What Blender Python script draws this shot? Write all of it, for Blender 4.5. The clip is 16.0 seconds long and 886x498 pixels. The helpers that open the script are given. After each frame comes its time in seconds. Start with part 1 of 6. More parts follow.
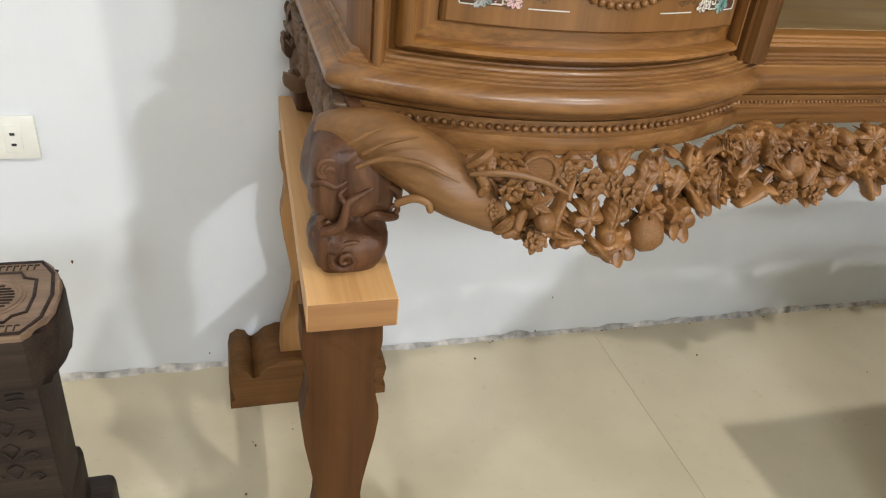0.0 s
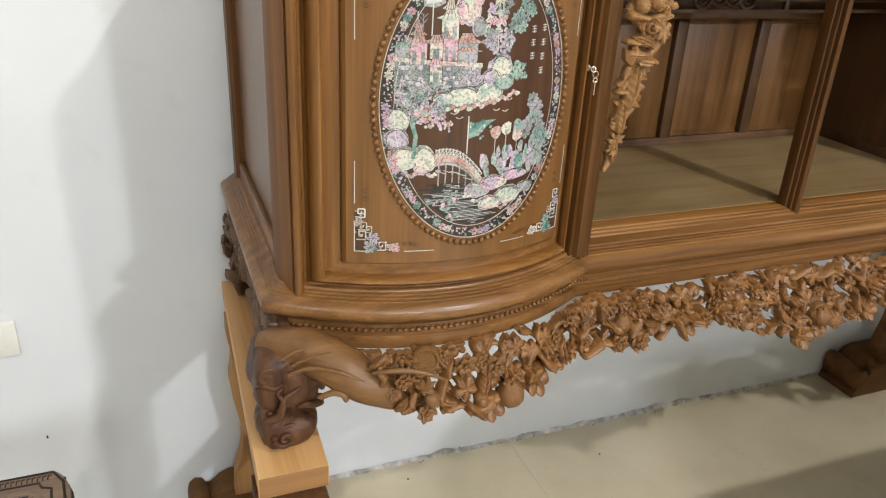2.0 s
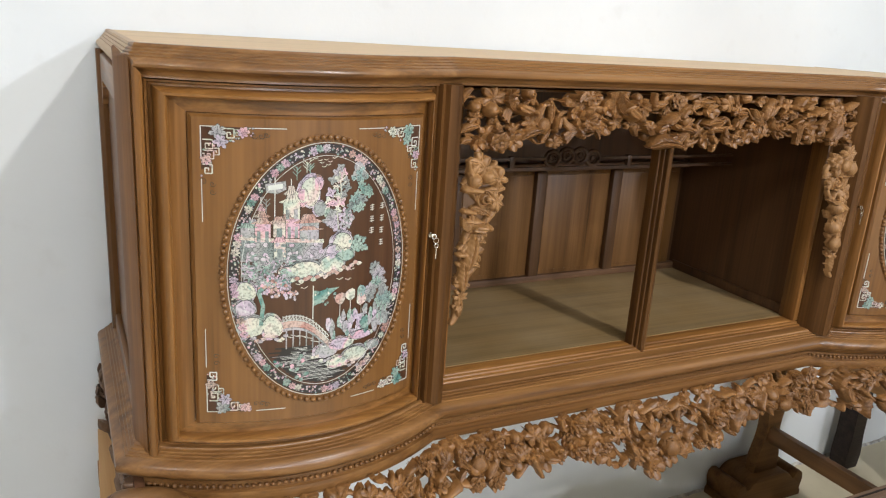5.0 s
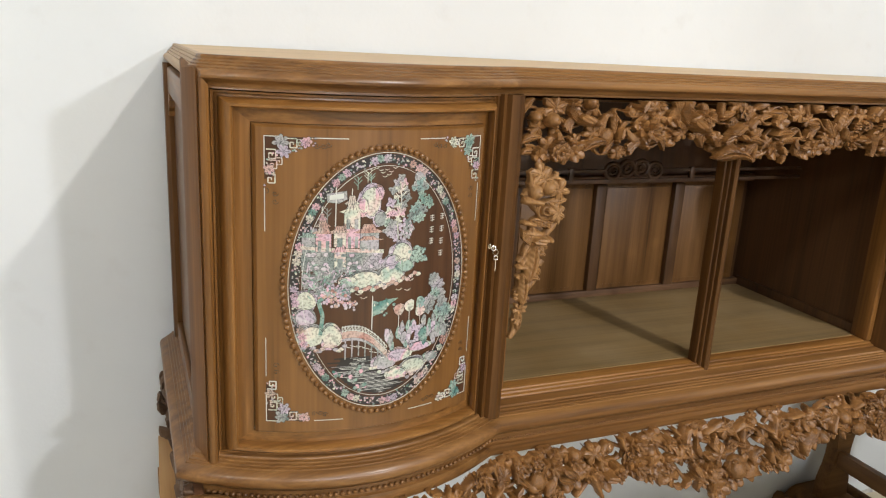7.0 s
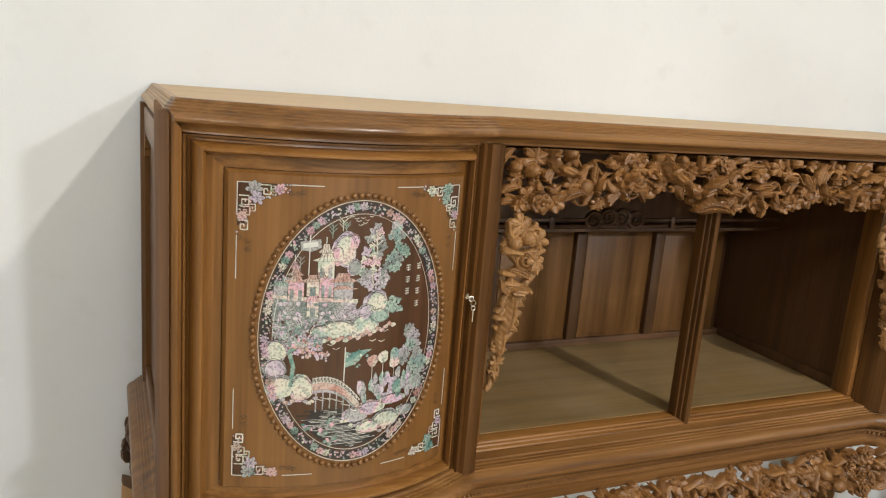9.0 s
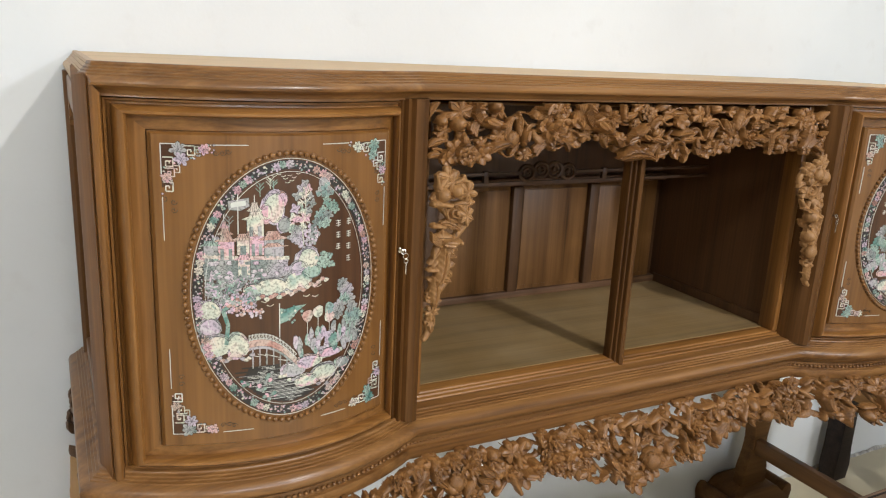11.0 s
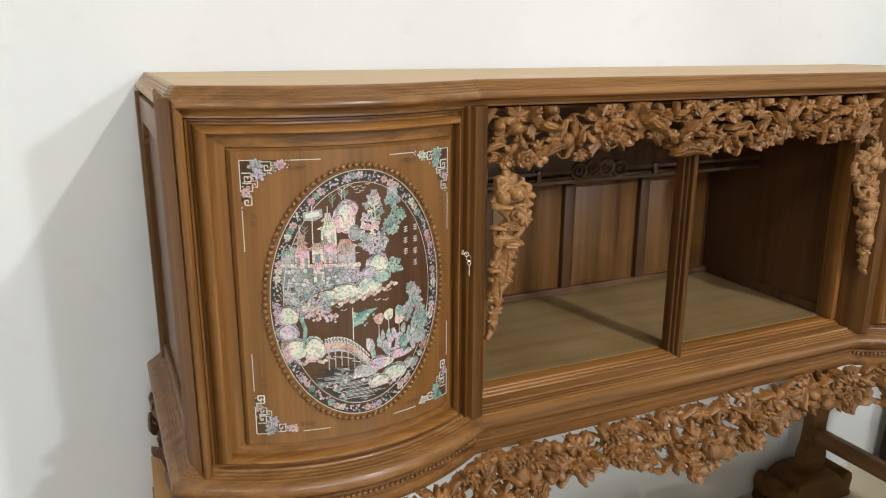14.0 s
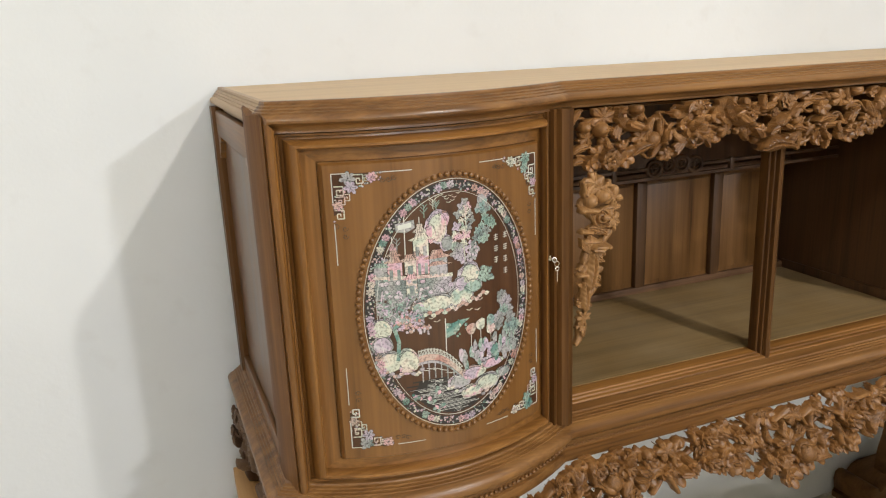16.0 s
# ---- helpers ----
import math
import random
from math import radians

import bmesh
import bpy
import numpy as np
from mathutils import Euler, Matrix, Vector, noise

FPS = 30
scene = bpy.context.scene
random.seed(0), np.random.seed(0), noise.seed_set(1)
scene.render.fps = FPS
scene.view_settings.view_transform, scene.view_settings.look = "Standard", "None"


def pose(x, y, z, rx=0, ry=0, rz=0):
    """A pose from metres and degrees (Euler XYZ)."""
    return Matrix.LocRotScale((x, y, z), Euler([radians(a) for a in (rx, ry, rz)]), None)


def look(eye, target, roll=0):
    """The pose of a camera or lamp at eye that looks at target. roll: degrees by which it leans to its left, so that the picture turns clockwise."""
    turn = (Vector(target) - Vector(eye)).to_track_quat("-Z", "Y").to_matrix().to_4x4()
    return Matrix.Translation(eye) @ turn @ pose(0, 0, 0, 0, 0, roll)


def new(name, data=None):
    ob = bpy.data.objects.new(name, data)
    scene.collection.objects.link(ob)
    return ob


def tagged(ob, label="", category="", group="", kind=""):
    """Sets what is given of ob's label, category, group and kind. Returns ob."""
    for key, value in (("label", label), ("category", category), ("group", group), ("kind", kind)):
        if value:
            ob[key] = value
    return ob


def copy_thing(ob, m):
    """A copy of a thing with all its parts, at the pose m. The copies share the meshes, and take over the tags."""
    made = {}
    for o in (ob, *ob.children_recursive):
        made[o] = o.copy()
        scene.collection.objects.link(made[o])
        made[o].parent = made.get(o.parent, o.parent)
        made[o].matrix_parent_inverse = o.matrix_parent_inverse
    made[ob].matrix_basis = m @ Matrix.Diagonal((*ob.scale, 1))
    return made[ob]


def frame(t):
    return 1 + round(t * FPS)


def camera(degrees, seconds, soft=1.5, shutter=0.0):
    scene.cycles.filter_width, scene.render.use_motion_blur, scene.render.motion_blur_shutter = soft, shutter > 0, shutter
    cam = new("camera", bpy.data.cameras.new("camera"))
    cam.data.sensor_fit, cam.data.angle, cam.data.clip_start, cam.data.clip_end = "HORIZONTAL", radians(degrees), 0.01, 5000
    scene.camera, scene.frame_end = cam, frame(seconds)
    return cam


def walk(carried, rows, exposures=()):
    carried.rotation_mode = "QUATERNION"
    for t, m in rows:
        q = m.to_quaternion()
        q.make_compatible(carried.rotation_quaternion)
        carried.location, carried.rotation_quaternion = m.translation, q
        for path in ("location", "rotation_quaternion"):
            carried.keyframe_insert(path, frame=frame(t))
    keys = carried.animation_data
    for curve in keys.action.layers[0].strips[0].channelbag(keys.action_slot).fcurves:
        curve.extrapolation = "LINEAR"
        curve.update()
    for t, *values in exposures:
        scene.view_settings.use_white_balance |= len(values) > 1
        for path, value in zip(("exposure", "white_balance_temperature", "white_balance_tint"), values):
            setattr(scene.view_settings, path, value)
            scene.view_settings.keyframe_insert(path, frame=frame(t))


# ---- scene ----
cam = camera(60.6, 16.0, 1.15)
PATH = [
    (0, (0.163, 0.248, 0.93), (0.692, 1.877, -0.103), 6.1),
    (0.5, (0.134, 0.173, 0.959), (0.7, 1.791, -0.072), 7.1),
    (1, (0.119, 0.126, 1.028), (0.72, 1.735, 0.004), 6.8),
    (1.5, (0.123, 0.081, 1.091), (0.734, 1.728, 0.135), 3.9),
    (2, (0.145, 0.073, 1.171), (0.835, 1.757, 0.342), 3.1),
    (2.5, (0.142, 0.057, 1.229), (0.924, 1.768, 0.549), 3.6),
    (3, (0.142, 0.041, 1.261), (0.986, 1.752, 0.661), 3.8),
    (3.5, (0.172, 0.017, 1.271), (1.066, 1.708, 0.686), 3.8),
    (3.7, (0.185, 0.002, 1.277), (1.105, 1.679, 0.691), 4.3),
    (6, (0.228, -0.021, 1.277), (1.028, 1.73, 0.735), 3.0),
    (6.5, (0.224, -0.015, 1.275), (0.99, 1.752, 0.737), 2.8),
    (7, (0.219, -0.006, 1.268), (0.973, 1.768, 0.736), 3.2),
    (7.5, (0.224, 0.001, 1.268), (0.971, 1.784, 0.755), 3.7),
    (8, (0.215, 0.003, 1.273), (0.958, 1.792, 0.777), 4.3),
    (8.5, (0.203, 0.015, 1.264), (0.974, 1.803, 0.804), 4.6),
    (9, (0.235, 0.013, 1.279), (1.034, 1.795, 0.847), 4.6),
    (9.5, (0.256, 0.002, 1.288), (1.105, 1.762, 0.86), 4.3),
    (9.7, (0.262, -0.007, 1.283), (1.127, 1.746, 0.86), 4.0),
    (11.8, (0.241, -0.029, 1.266), (1.11, 1.681, 0.7), 2.0),
    (12, (0.233, -0.027, 1.265), (1.081, 1.692, 0.694), 1.9),
    (12.5, (0.228, -0.03, 1.266), (1.047, 1.702, 0.694), 1.6),
    (13, (0.225, -0.042, 1.271), (1.028, 1.701, 0.709), 1.2),
    (13.5, (0.224, -0.044, 1.276), (1.018, 1.708, 0.73), 0.8),
    (14, (0.211, -0.045, 1.288), (1.014, 1.711, 0.763), 0.2),
    (14.5, (0.195, -0.043, 1.293), (0.993, 1.716, 0.773), -0.4),
    (15, (0.181, -0.029, 1.295), (0.98, 1.73, 0.778), -0.9),
    (15.5, (0.166, -0.026, 1.301), (0.924, 1.75, 0.777), -1.6),
    (16, (0.154, 0.002, 1.299), (0.863, 1.796, 0.77), -2.4),
]
EXPOSURES = [(0.0, -0.23, 6010, 10), (0.5, -0.13, 6010, 10), (1.5, -0.18, 5960, 10), (2.0, -0.3, 6010, 10), (2.5, -0.26, 6160, 10), (3.0, -0.3, 6160, 10), (3.5, -0.3, 6110, 10), (6.0, -0.36, 5760, 10), (7.0, -0.42, 6110, 10), (8.0, -0.44, 6110, 10), (9.5, -0.6, 6410, 10), (12.0, -0.32, 5760, 10), (13.0, -0.33, 5810, 10), (14.0, -0.46, 6110, 10), (16.0, -0.54, 6260, 10)]
walk(cam, [(t, look(eye, target, roll)) for t, eye, target, roll in PATH], EXPOSURES)

# ---- light ----
world = bpy.data.worlds.new("world")
scene.world = world
world.use_nodes = True
bg = world.node_tree.nodes["Background"]
bg.inputs[0].default_value = (0.75, 0.85, 1.0, 1)
bg.inputs[1].default_value = 0.25


def area_lamp(name, place, aim, size, power, colour):
    d = bpy.data.lights.new(name, "AREA")
    d.shape, d.size, d.energy, d.color = "DISK", size, power, colour
    ob = new(name, d)
    ob.matrix_world = look(place, aim)
    return ob


area_lamp("ceiling_lamp_near", (1.55, -1.1, 2.98), (1.2, 0.2, 0), 0.10, 58, (1.0, 0.94, 0.85))
area_lamp("ceiling_lamp_left", (-1.6, -0.9, 2.98), (-0.4, 0.7, 0), 0.18, 31, (1.0, 0.95, 0.88))
area_lamp("ceiling_lamp_far", (3.0, -5.6, 2.98), (2.4, -3.0, 0), 0.35, 330, (0.98, 0.98, 1.0))
# added broad fill that softens the shadows, not a known fitting
area_lamp("ceiling_lamp_middle", (0.2, -3.3, 2.98), (0.2, -1.9, 0), 1.2, 222, (0.97, 0.98, 1.0))


# ---- materials ----
def mat(name, rough=0.5, metallic=0.0):
    m = bpy.data.materials.new(name)
    m.use_nodes = True
    b = m.node_tree.nodes["Principled BSDF"]
    b.inputs["Roughness"].default_value = rough
    b.inputs["Metallic"].default_value = metallic
    return m, m.node_tree.nodes, m.node_tree.links, b


def ramp(nodes, stops):
    r = nodes.new("ShaderNodeValToRGB")
    e = r.color_ramp.elements
    while len(e) < len(stops):
        e.new(0.5)
    for el, (p, c) in zip(e, stops):
        el.position, el.color = p, (*c, 1)
    return r


def wood(name, along, dark, mid, light, rough=0.32, bump=0.12, scale=1.0, dust=0.0):
    """Long-grained wood; along: 0, 1 or 2, the axis of the grain."""
    m, n, l, b = mat(name, rough)
    tc = n.new("ShaderNodeTexCoord")
    info = n.new("ShaderNodeObjectInfo")
    add = n.new("ShaderNodeVectorMath")
    add.operation = "MULTIPLY_ADD"
    l.new(info.outputs["Random"], add.inputs[0])
    add.inputs[1].default_value = (1.7, 2.3, 1.1)
    l.new(tc.outputs["Object"], add.inputs[2])
    mp = n.new("ShaderNodeMapping")
    s = [38.0 * scale] * 3
    s[along] = 1.1 * scale
    mp.inputs["Scale"].default_value = s
    l.new(add.outputs[0], mp.inputs[0])
    broad = n.new("ShaderNodeTexNoise")
    broad.inputs["Scale"].default_value = 1.0
    broad.inputs["Detail"].default_value = 5
    broad.inputs["Distortion"].default_value = 0.25
    l.new(mp.outputs[0], broad.inputs["Vector"])
    mp2 = n.new("ShaderNodeMapping")
    s2 = [230.0 * scale] * 3
    s2[along] = 6.0 * scale
    mp2.inputs["Scale"].default_value = s2
    l.new(add.outputs[0], mp2.inputs[0])
    fine = n.new("ShaderNodeTexNoise")
    fine.inputs["Scale"].default_value = 1.0
    fine.inputs["Detail"].default_value = 3
    l.new(mp2.outputs[0], fine.inputs["Vector"])
    mix = n.new("ShaderNodeMath")
    mix.operation = "MULTIPLY_ADD"
    l.new(fine.outputs[0], mix.inputs[0])
    mix.inputs[1].default_value = 0.45
    l.new(broad.outputs[0], mix.inputs[2])
    r = ramp(n, [(0.42, dark), (0.66, mid), (0.98, light)])
    l.new(mix.outputs[0], r.inputs[0])
    last = r.outputs[0]
    if dust:
        big = n.new("ShaderNodeTexNoise")
        big.inputs["Scale"].default_value = 9
        big.inputs["Detail"].default_value = 6
        l.new(tc.outputs["Object"], big.inputs["Vector"])
        rr = ramp(n, [(0.35, (0, 0, 0)), (0.75, (dust, dust, dust))])
        l.new(big.outputs[0], rr.inputs[0])
        mx = n.new("ShaderNodeMixRGB")
        l.new(rr.outputs[0], mx.inputs[0])
        l.new(last, mx.inputs[1])
        mx.inputs[2].default_value = (0.33, 0.25, 0.14, 1)
        last = mx.outputs[0]
    l.new(last, b.inputs["Base Color"])
    rg = n.new("ShaderNodeMapRange")
    rg.inputs[3].default_value, rg.inputs[4].default_value = rough - 0.08, rough + 0.14
    l.new(broad.outputs[0], rg.inputs[0])
    l.new(rg.outputs[0], b.inputs["Roughness"])
    bp = n.new("ShaderNodeBump")
    bp.inputs["Strength"].default_value = bump
    bp.inputs["Distance"].default_value = 0.002
    l.new(fine.outputs[0], bp.inputs["Height"])
    l.new(bp.outputs[0], b.inputs["Normal"])
    return m


TEAK = ((0.068, 0.027, 0.006), (0.178, 0.075, 0.016), (0.320, 0.146, 0.036))
M_WX = wood("polished_wood_lengthwise", 0, *TEAK, scale=1.5)
M_WY = wood("polished_wood_crosswise", 1, *TEAK)
M_WZ = wood("polished_wood_upright", 2, *TEAK)
M_WPANEL = wood("inlay_ground_wood", 2, (0.096, 0.0395, 0.009), (0.160, 0.069, 0.016), (0.218, 0.099, 0.025), 0.32, 0.05)
M_POST = wood("post_wood", 2, (0.060, 0.024, 0.007), (0.150, 0.064, 0.018), (0.255, 0.118, 0.035), 0.5)
M_SIDEPANEL = wood("lacquered_side_wood", 2, (0.07, 0.03, 0.012), (0.15, 0.070, 0.026), (0.22, 0.11, 0.045), 0.34)
M_CORN = wood("cornice_wood", 0, (0.076, 0.031, 0.008), (0.174, 0.077, 0.021), (0.285, 0.138, 0.041), 0.34, 0.12, 1.5)
M_RIM = wood("pale_rim_wood", 1, (0.30, 0.185, 0.10), (0.42, 0.28, 0.165), (0.52, 0.37, 0.23), 0.5, 0.1)
M_COL = wood("column_wood", 2, (0.036, 0.014, 0.004), (0.088, 0.037, 0.009), (0.155, 0.070, 0.020), 0.38)
M_INX = wood("inside_wood_lengthwise", 0, (0.06, 0.027, 0.010), (0.125, 0.060, 0.024), (0.19, 0.098, 0.042), 0.6, 0.15)
M_INZ = wood("inside_wood_upright", 2, (0.075, 0.031, 0.008), (0.165, 0.074, 0.019), (0.235, 0.112, 0.033), 0.42, 0.15)
# dark stained wood, deepened further with the shade inside the middle bay
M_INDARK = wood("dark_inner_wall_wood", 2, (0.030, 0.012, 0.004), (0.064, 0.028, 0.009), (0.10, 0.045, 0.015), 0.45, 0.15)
M_STILE = wood("back_stile_wood", 2, (0.040, 0.018, 0.006), (0.088, 0.040, 0.013), (0.135, 0.063, 0.021), 0.5, 0.15)
# same wood as the front post, with the light on the back post coloured in
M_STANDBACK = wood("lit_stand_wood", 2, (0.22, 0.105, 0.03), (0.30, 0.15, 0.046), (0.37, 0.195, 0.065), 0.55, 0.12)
M_INFLOOR = wood("dusty_shelf_wood", 0, (0.135, 0.080, 0.026), (0.205, 0.127, 0.043), (0.265, 0.170, 0.064), 0.7, 0.2, 1.0, 0.35)
M_TOP = wood("bare_top_wood", 0, (0.42, 0.27, 0.13), (0.56, 0.39, 0.21), (0.62, 0.46, 0.27), 0.5, 0.1)
M_CARVE = wood("carved_wood", 0, (0.052, 0.020, 0.005), (0.172, 0.075, 0.019), (0.302, 0.143, 0.042), 0.40, 0.35, 1.4)
M_KNEE = wood("worn_knee_wood", 0, (0.085, 0.037, 0.010), (0.160, 0.073, 0.020), (0.230, 0.112, 0.036), 0.46, 0.25, 0.8)
M_SIDE = wood("grey_brown_carved_wood", 1, (0.055, 0.029, 0.014), (0.125, 0.069, 0.036), (0.19, 0.110, 0.062), 0.5, 0.3, 1.2)
M_PAW = wood("dark_carved_wood", 2, (0.030, 0.012, 0.005), (0.078, 0.034, 0.015), (0.130, 0.060, 0.028), 0.40, 0.3, 1.2)
M_TRX = wood("pale_board_wood", 1, (0.42, 0.22, 0.075), (0.56, 0.31, 0.115), (0.62, 0.37, 0.155), 0.45, 0.1)
# front post's wood darkened, its shade put into the colour
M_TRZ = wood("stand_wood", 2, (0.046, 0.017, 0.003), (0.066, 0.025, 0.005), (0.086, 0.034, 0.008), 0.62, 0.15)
M_TRY = wood("stand_rail_wood", 1, (0.10, 0.045, 0.014), (0.175, 0.082, 0.026), (0.25, 0.125, 0.045), 0.5, 0.15)
M_TREND = wood("sawn_end_wood", 0, (0.20, 0.092, 0.028), (0.27, 0.130, 0.042), (0.33, 0.170, 0.060), 0.6, 0.2)
M_FOOT = wood("stand_foot_wood", 0, (0.065, 0.028, 0.007), (0.12, 0.054, 0.014), (0.18, 0.086, 0.026), 0.6, 0.2)
M_DARK = wood("dark_chair_wood", 0, (0.007, 0.005, 0.0035), (0.018, 0.011, 0.008), (0.042, 0.027, 0.019), 0.50, 0.3, 1.3)
M_ARM = wood("worn_chair_wood", 0, (0.07, 0.038, 0.022), (0.145, 0.085, 0.053), (0.22, 0.14, 0.095), 0.55, 0.5, 1.6, 0.25)
M_RED = wood("reddish_chair_wood", 2, (0.09, 0.035, 0.016), (0.19, 0.078, 0.038), (0.28, 0.13, 0.07), 0.45, 0.2)

M_SIDEPANEL.node_tree.nodes["Principled BSDF"].inputs["Coat Weight"].default_value = 0.4
M_SIDEPANEL.node_tree.nodes["Principled BSDF"].inputs["Coat Roughness"].default_value = 0.12
for m in (M_WX, M_WZ, M_CORN, M_WPANEL):
    m.node_tree.nodes["Principled BSDF"].inputs["Coat Weight"].default_value = 0.22
    m.node_tree.nodes["Principled BSDF"].inputs["Coat Roughness"].default_value = 0.22

for m in (M_DARK, M_PAW, M_POST, M_TRZ, M_FOOT, M_COL):
    m.node_tree.nodes["Principled BSDF"].inputs["Specular IOR Level"].default_value = 0.22


def plaster():
    m, n, l, b = mat("white_plaster", 0.85)
    tc = n.new("ShaderNodeTexCoord")
    big = n.new("ShaderNodeTexNoise")
    big.inputs["Scale"].default_value = 1.6
    big.inputs["Detail"].default_value = 7
    l.new(tc.outputs["Object"], big.inputs["Vector"])
    r = ramp(n, [(0.3, (0.68, 0.69, 0.685)), (0.7, (0.77, 0.785, 0.785))])
    l.new(big.outputs[0], r.inputs[0])
    # scuffs
    sc = n.new("ShaderNodeTexNoise")
    sc.inputs["Scale"].default_value = 14
    sc.inputs["Detail"].default_value = 9
    l.new(tc.outputs["Object"], sc.inputs["Vector"])
    r2 = ramp(n, [(0.60, (0, 0, 0)), (0.85, (0.35, 0.35, 0.35))])
    l.new(sc.outputs[0], r2.inputs[0])
    mx = n.new("ShaderNodeMixRGB")
    l.new(r2.outputs[0], mx.inputs[0])
    l.new(r.outputs[0], mx.inputs[1])
    mx.inputs[2].default_value = (0.58, 0.56, 0.53, 1)
    l.new(mx.outputs[0], b.inputs["Base Color"])
    fine = n.new("ShaderNodeTexNoise")
    fine.inputs["Scale"].default_value = 160
    fine.inputs["Detail"].default_value = 4
    l.new(tc.outputs["Object"], fine.inputs["Vector"])
    bp = n.new("ShaderNodeBump")
    bp.inputs["Strength"].default_value = 0.12
    bp.inputs["Distance"].default_value = 0.002
    l.new(fine.outputs[0], bp.inputs["Height"])
    l.new(bp.outputs[0], b.inputs["Normal"])
    return m


def tile_mat():
    m, n, l, b = mat("beige_floor_tile", 0.35)
    tc = n.new("ShaderNodeTexCoord")
    info = n.new("ShaderNodeObjectInfo")
    add = n.new("ShaderNodeVectorMath")
    add.operation = "MULTIPLY_ADD"
    l.new(info.outputs["Random"], add.inputs[0])
    add.inputs[1].default_value = (7, 5, 3)
    l.new(tc.outputs["Object"], add.inputs[2])
    big = n.new("ShaderNodeTexNoise")
    big.inputs["Scale"].default_value = 4
    big.inputs["Detail"].default_value = 8
    l.new(add.outputs[0], big.inputs["Vector"])
    r = ramp(n, [(0.3, (0.57, 0.495, 0.335)), (0.55, (0.655, 0.575, 0.40)), (0.75, (0.70, 0.62, 0.45))])
    l.new(big.outputs[0], r.inputs[0])
    sp = n.new("ShaderNodeTexNoise")
    sp.inputs["Scale"].default_value = 60
    sp.inputs["Detail"].default_value = 6
    l.new(add.outputs[0], sp.inputs["Vector"])
    r2 = ramp(n, [(0.62, (0, 0, 0)), (0.8, (0.5, 0.5, 0.5))])
    l.new(sp.outputs[0], r2.inputs[0])
    mx = n.new("ShaderNodeMixRGB")
    l.new(r2.outputs[0], mx.inputs[0])
    l.new(r.outputs[0], mx.inputs[1])
    mx.inputs[2].default_value = (0.50, 0.42, 0.28, 1)
    l.new(mx.outputs[0], b.inputs["Base Color"])
    rg = n.new("ShaderNodeMapRange")
    rg.inputs[3].default_value, rg.inputs[4].default_value = 0.3, 0.6
    l.new(big.outputs[0], rg.inputs[0])
    l.new(rg.outputs[0], b.inputs["Roughness"])
    return m


def plain(name, colour, rough=0.5, metallic=0.0, vary=0.12):
    m, n, l, b = mat(name, rough, metallic)
    tc = n.new("ShaderNodeTexCoord")
    no = n.new("ShaderNodeTexNoise")
    no.inputs["Scale"].default_value = 40
    no.inputs["Detail"].default_value = 5
    l.new(tc.outputs["Object"], no.inputs["Vector"])
    r = ramp(n, [(0.3, tuple(c * (1 - vary) for c in colour)), (0.7, tuple(min(1, c * (1 + vary)) for c in colour))])
    l.new(no.outputs[0], r.inputs[0])
    l.new(r.outputs[0], b.inputs["Base Color"])
    return m


M_WALL = plaster()
M_TILE = tile_mat()
M_GROUT = plain("grout", (0.55, 0.49, 0.37), 0.9)
M_SOCKET = plain("cream_plastic", (0.80, 0.78, 0.69), 0.35, 0, 0.03)
M_HOLE = plain("dark_slot", (0.03, 0.03, 0.03), 0.6)
M_METAL = plain("nickel", (0.70, 0.66, 0.58), 0.25, 1.0, 0.06)
M_CRUMB = plain("crumbly_plaster", (0.50, 0.47, 0.42), 0.95, 0, 0.55)
M_INK = plain("black_lacquer", (0.024, 0.022, 0.021), 0.35, 0, 0.3)
M_OVAL = wood("dark_oval_wood", 2, (0.042, 0.017, 0.007), (0.068, 0.028, 0.011), (0.092, 0.040, 0.016), 0.3, 0.05)
M_LINE = plain("silver_inlay", (0.62, 0.63, 0.58), 0.3, 0.2)


def pearl(name, stops, rough=0.22, scale=34.0):
    """Mother of pearl: bands of shifting colour, glossy."""
    m, n, l, b = mat(name, rough)
    tc = n.new("ShaderNodeTexCoord")
    no = n.new("ShaderNodeTexNoise")
    no.inputs["Scale"].default_value = scale
    no.inputs["Detail"].default_value = 1
    no.inputs["Distortion"].default_value = 0.8
    l.new(tc.outputs["Object"], no.inputs["Vector"])
    r = ramp(n, stops)
    l.new(no.outputs[0], r.inputs[0])
    fine = n.new("ShaderNodeTexNoise")
    fine.inputs["Scale"].default_value = 330
    fine.inputs["Detail"].default_value = 4
    l.new(tc.outputs["Object"], fine.inputs["Vector"])
    r2 = ramp(n, [(0.38, (0.22, 0.23, 0.25)), (0.52, (1, 1, 1))])
    l.new(fine.outputs[0], r2.inputs[0])
    mx = n.new("ShaderNodeMixRGB")
    mx.blend_type = "MULTIPLY"
    mx.inputs[0].default_value = 0.55
    l.new(r.outputs[0], mx.inputs[1])
    l.new(r2.outputs[0], mx.inputs[2])
    dim = n.new("ShaderNodeMixRGB")
    dim.blend_type = "MULTIPLY"
    dim.inputs[0].default_value = 1.0
    dim.inputs[2].default_value = (0.86, 0.84, 0.82, 1)
    l.new(mx.outputs[0], dim.inputs[1])
    l.new(dim.outputs[0], b.inputs["Base Color"])
    b.inputs["Coat Weight"].default_value = 0.5
    b.inputs["Coat Roughness"].default_value = 0.12
    return m


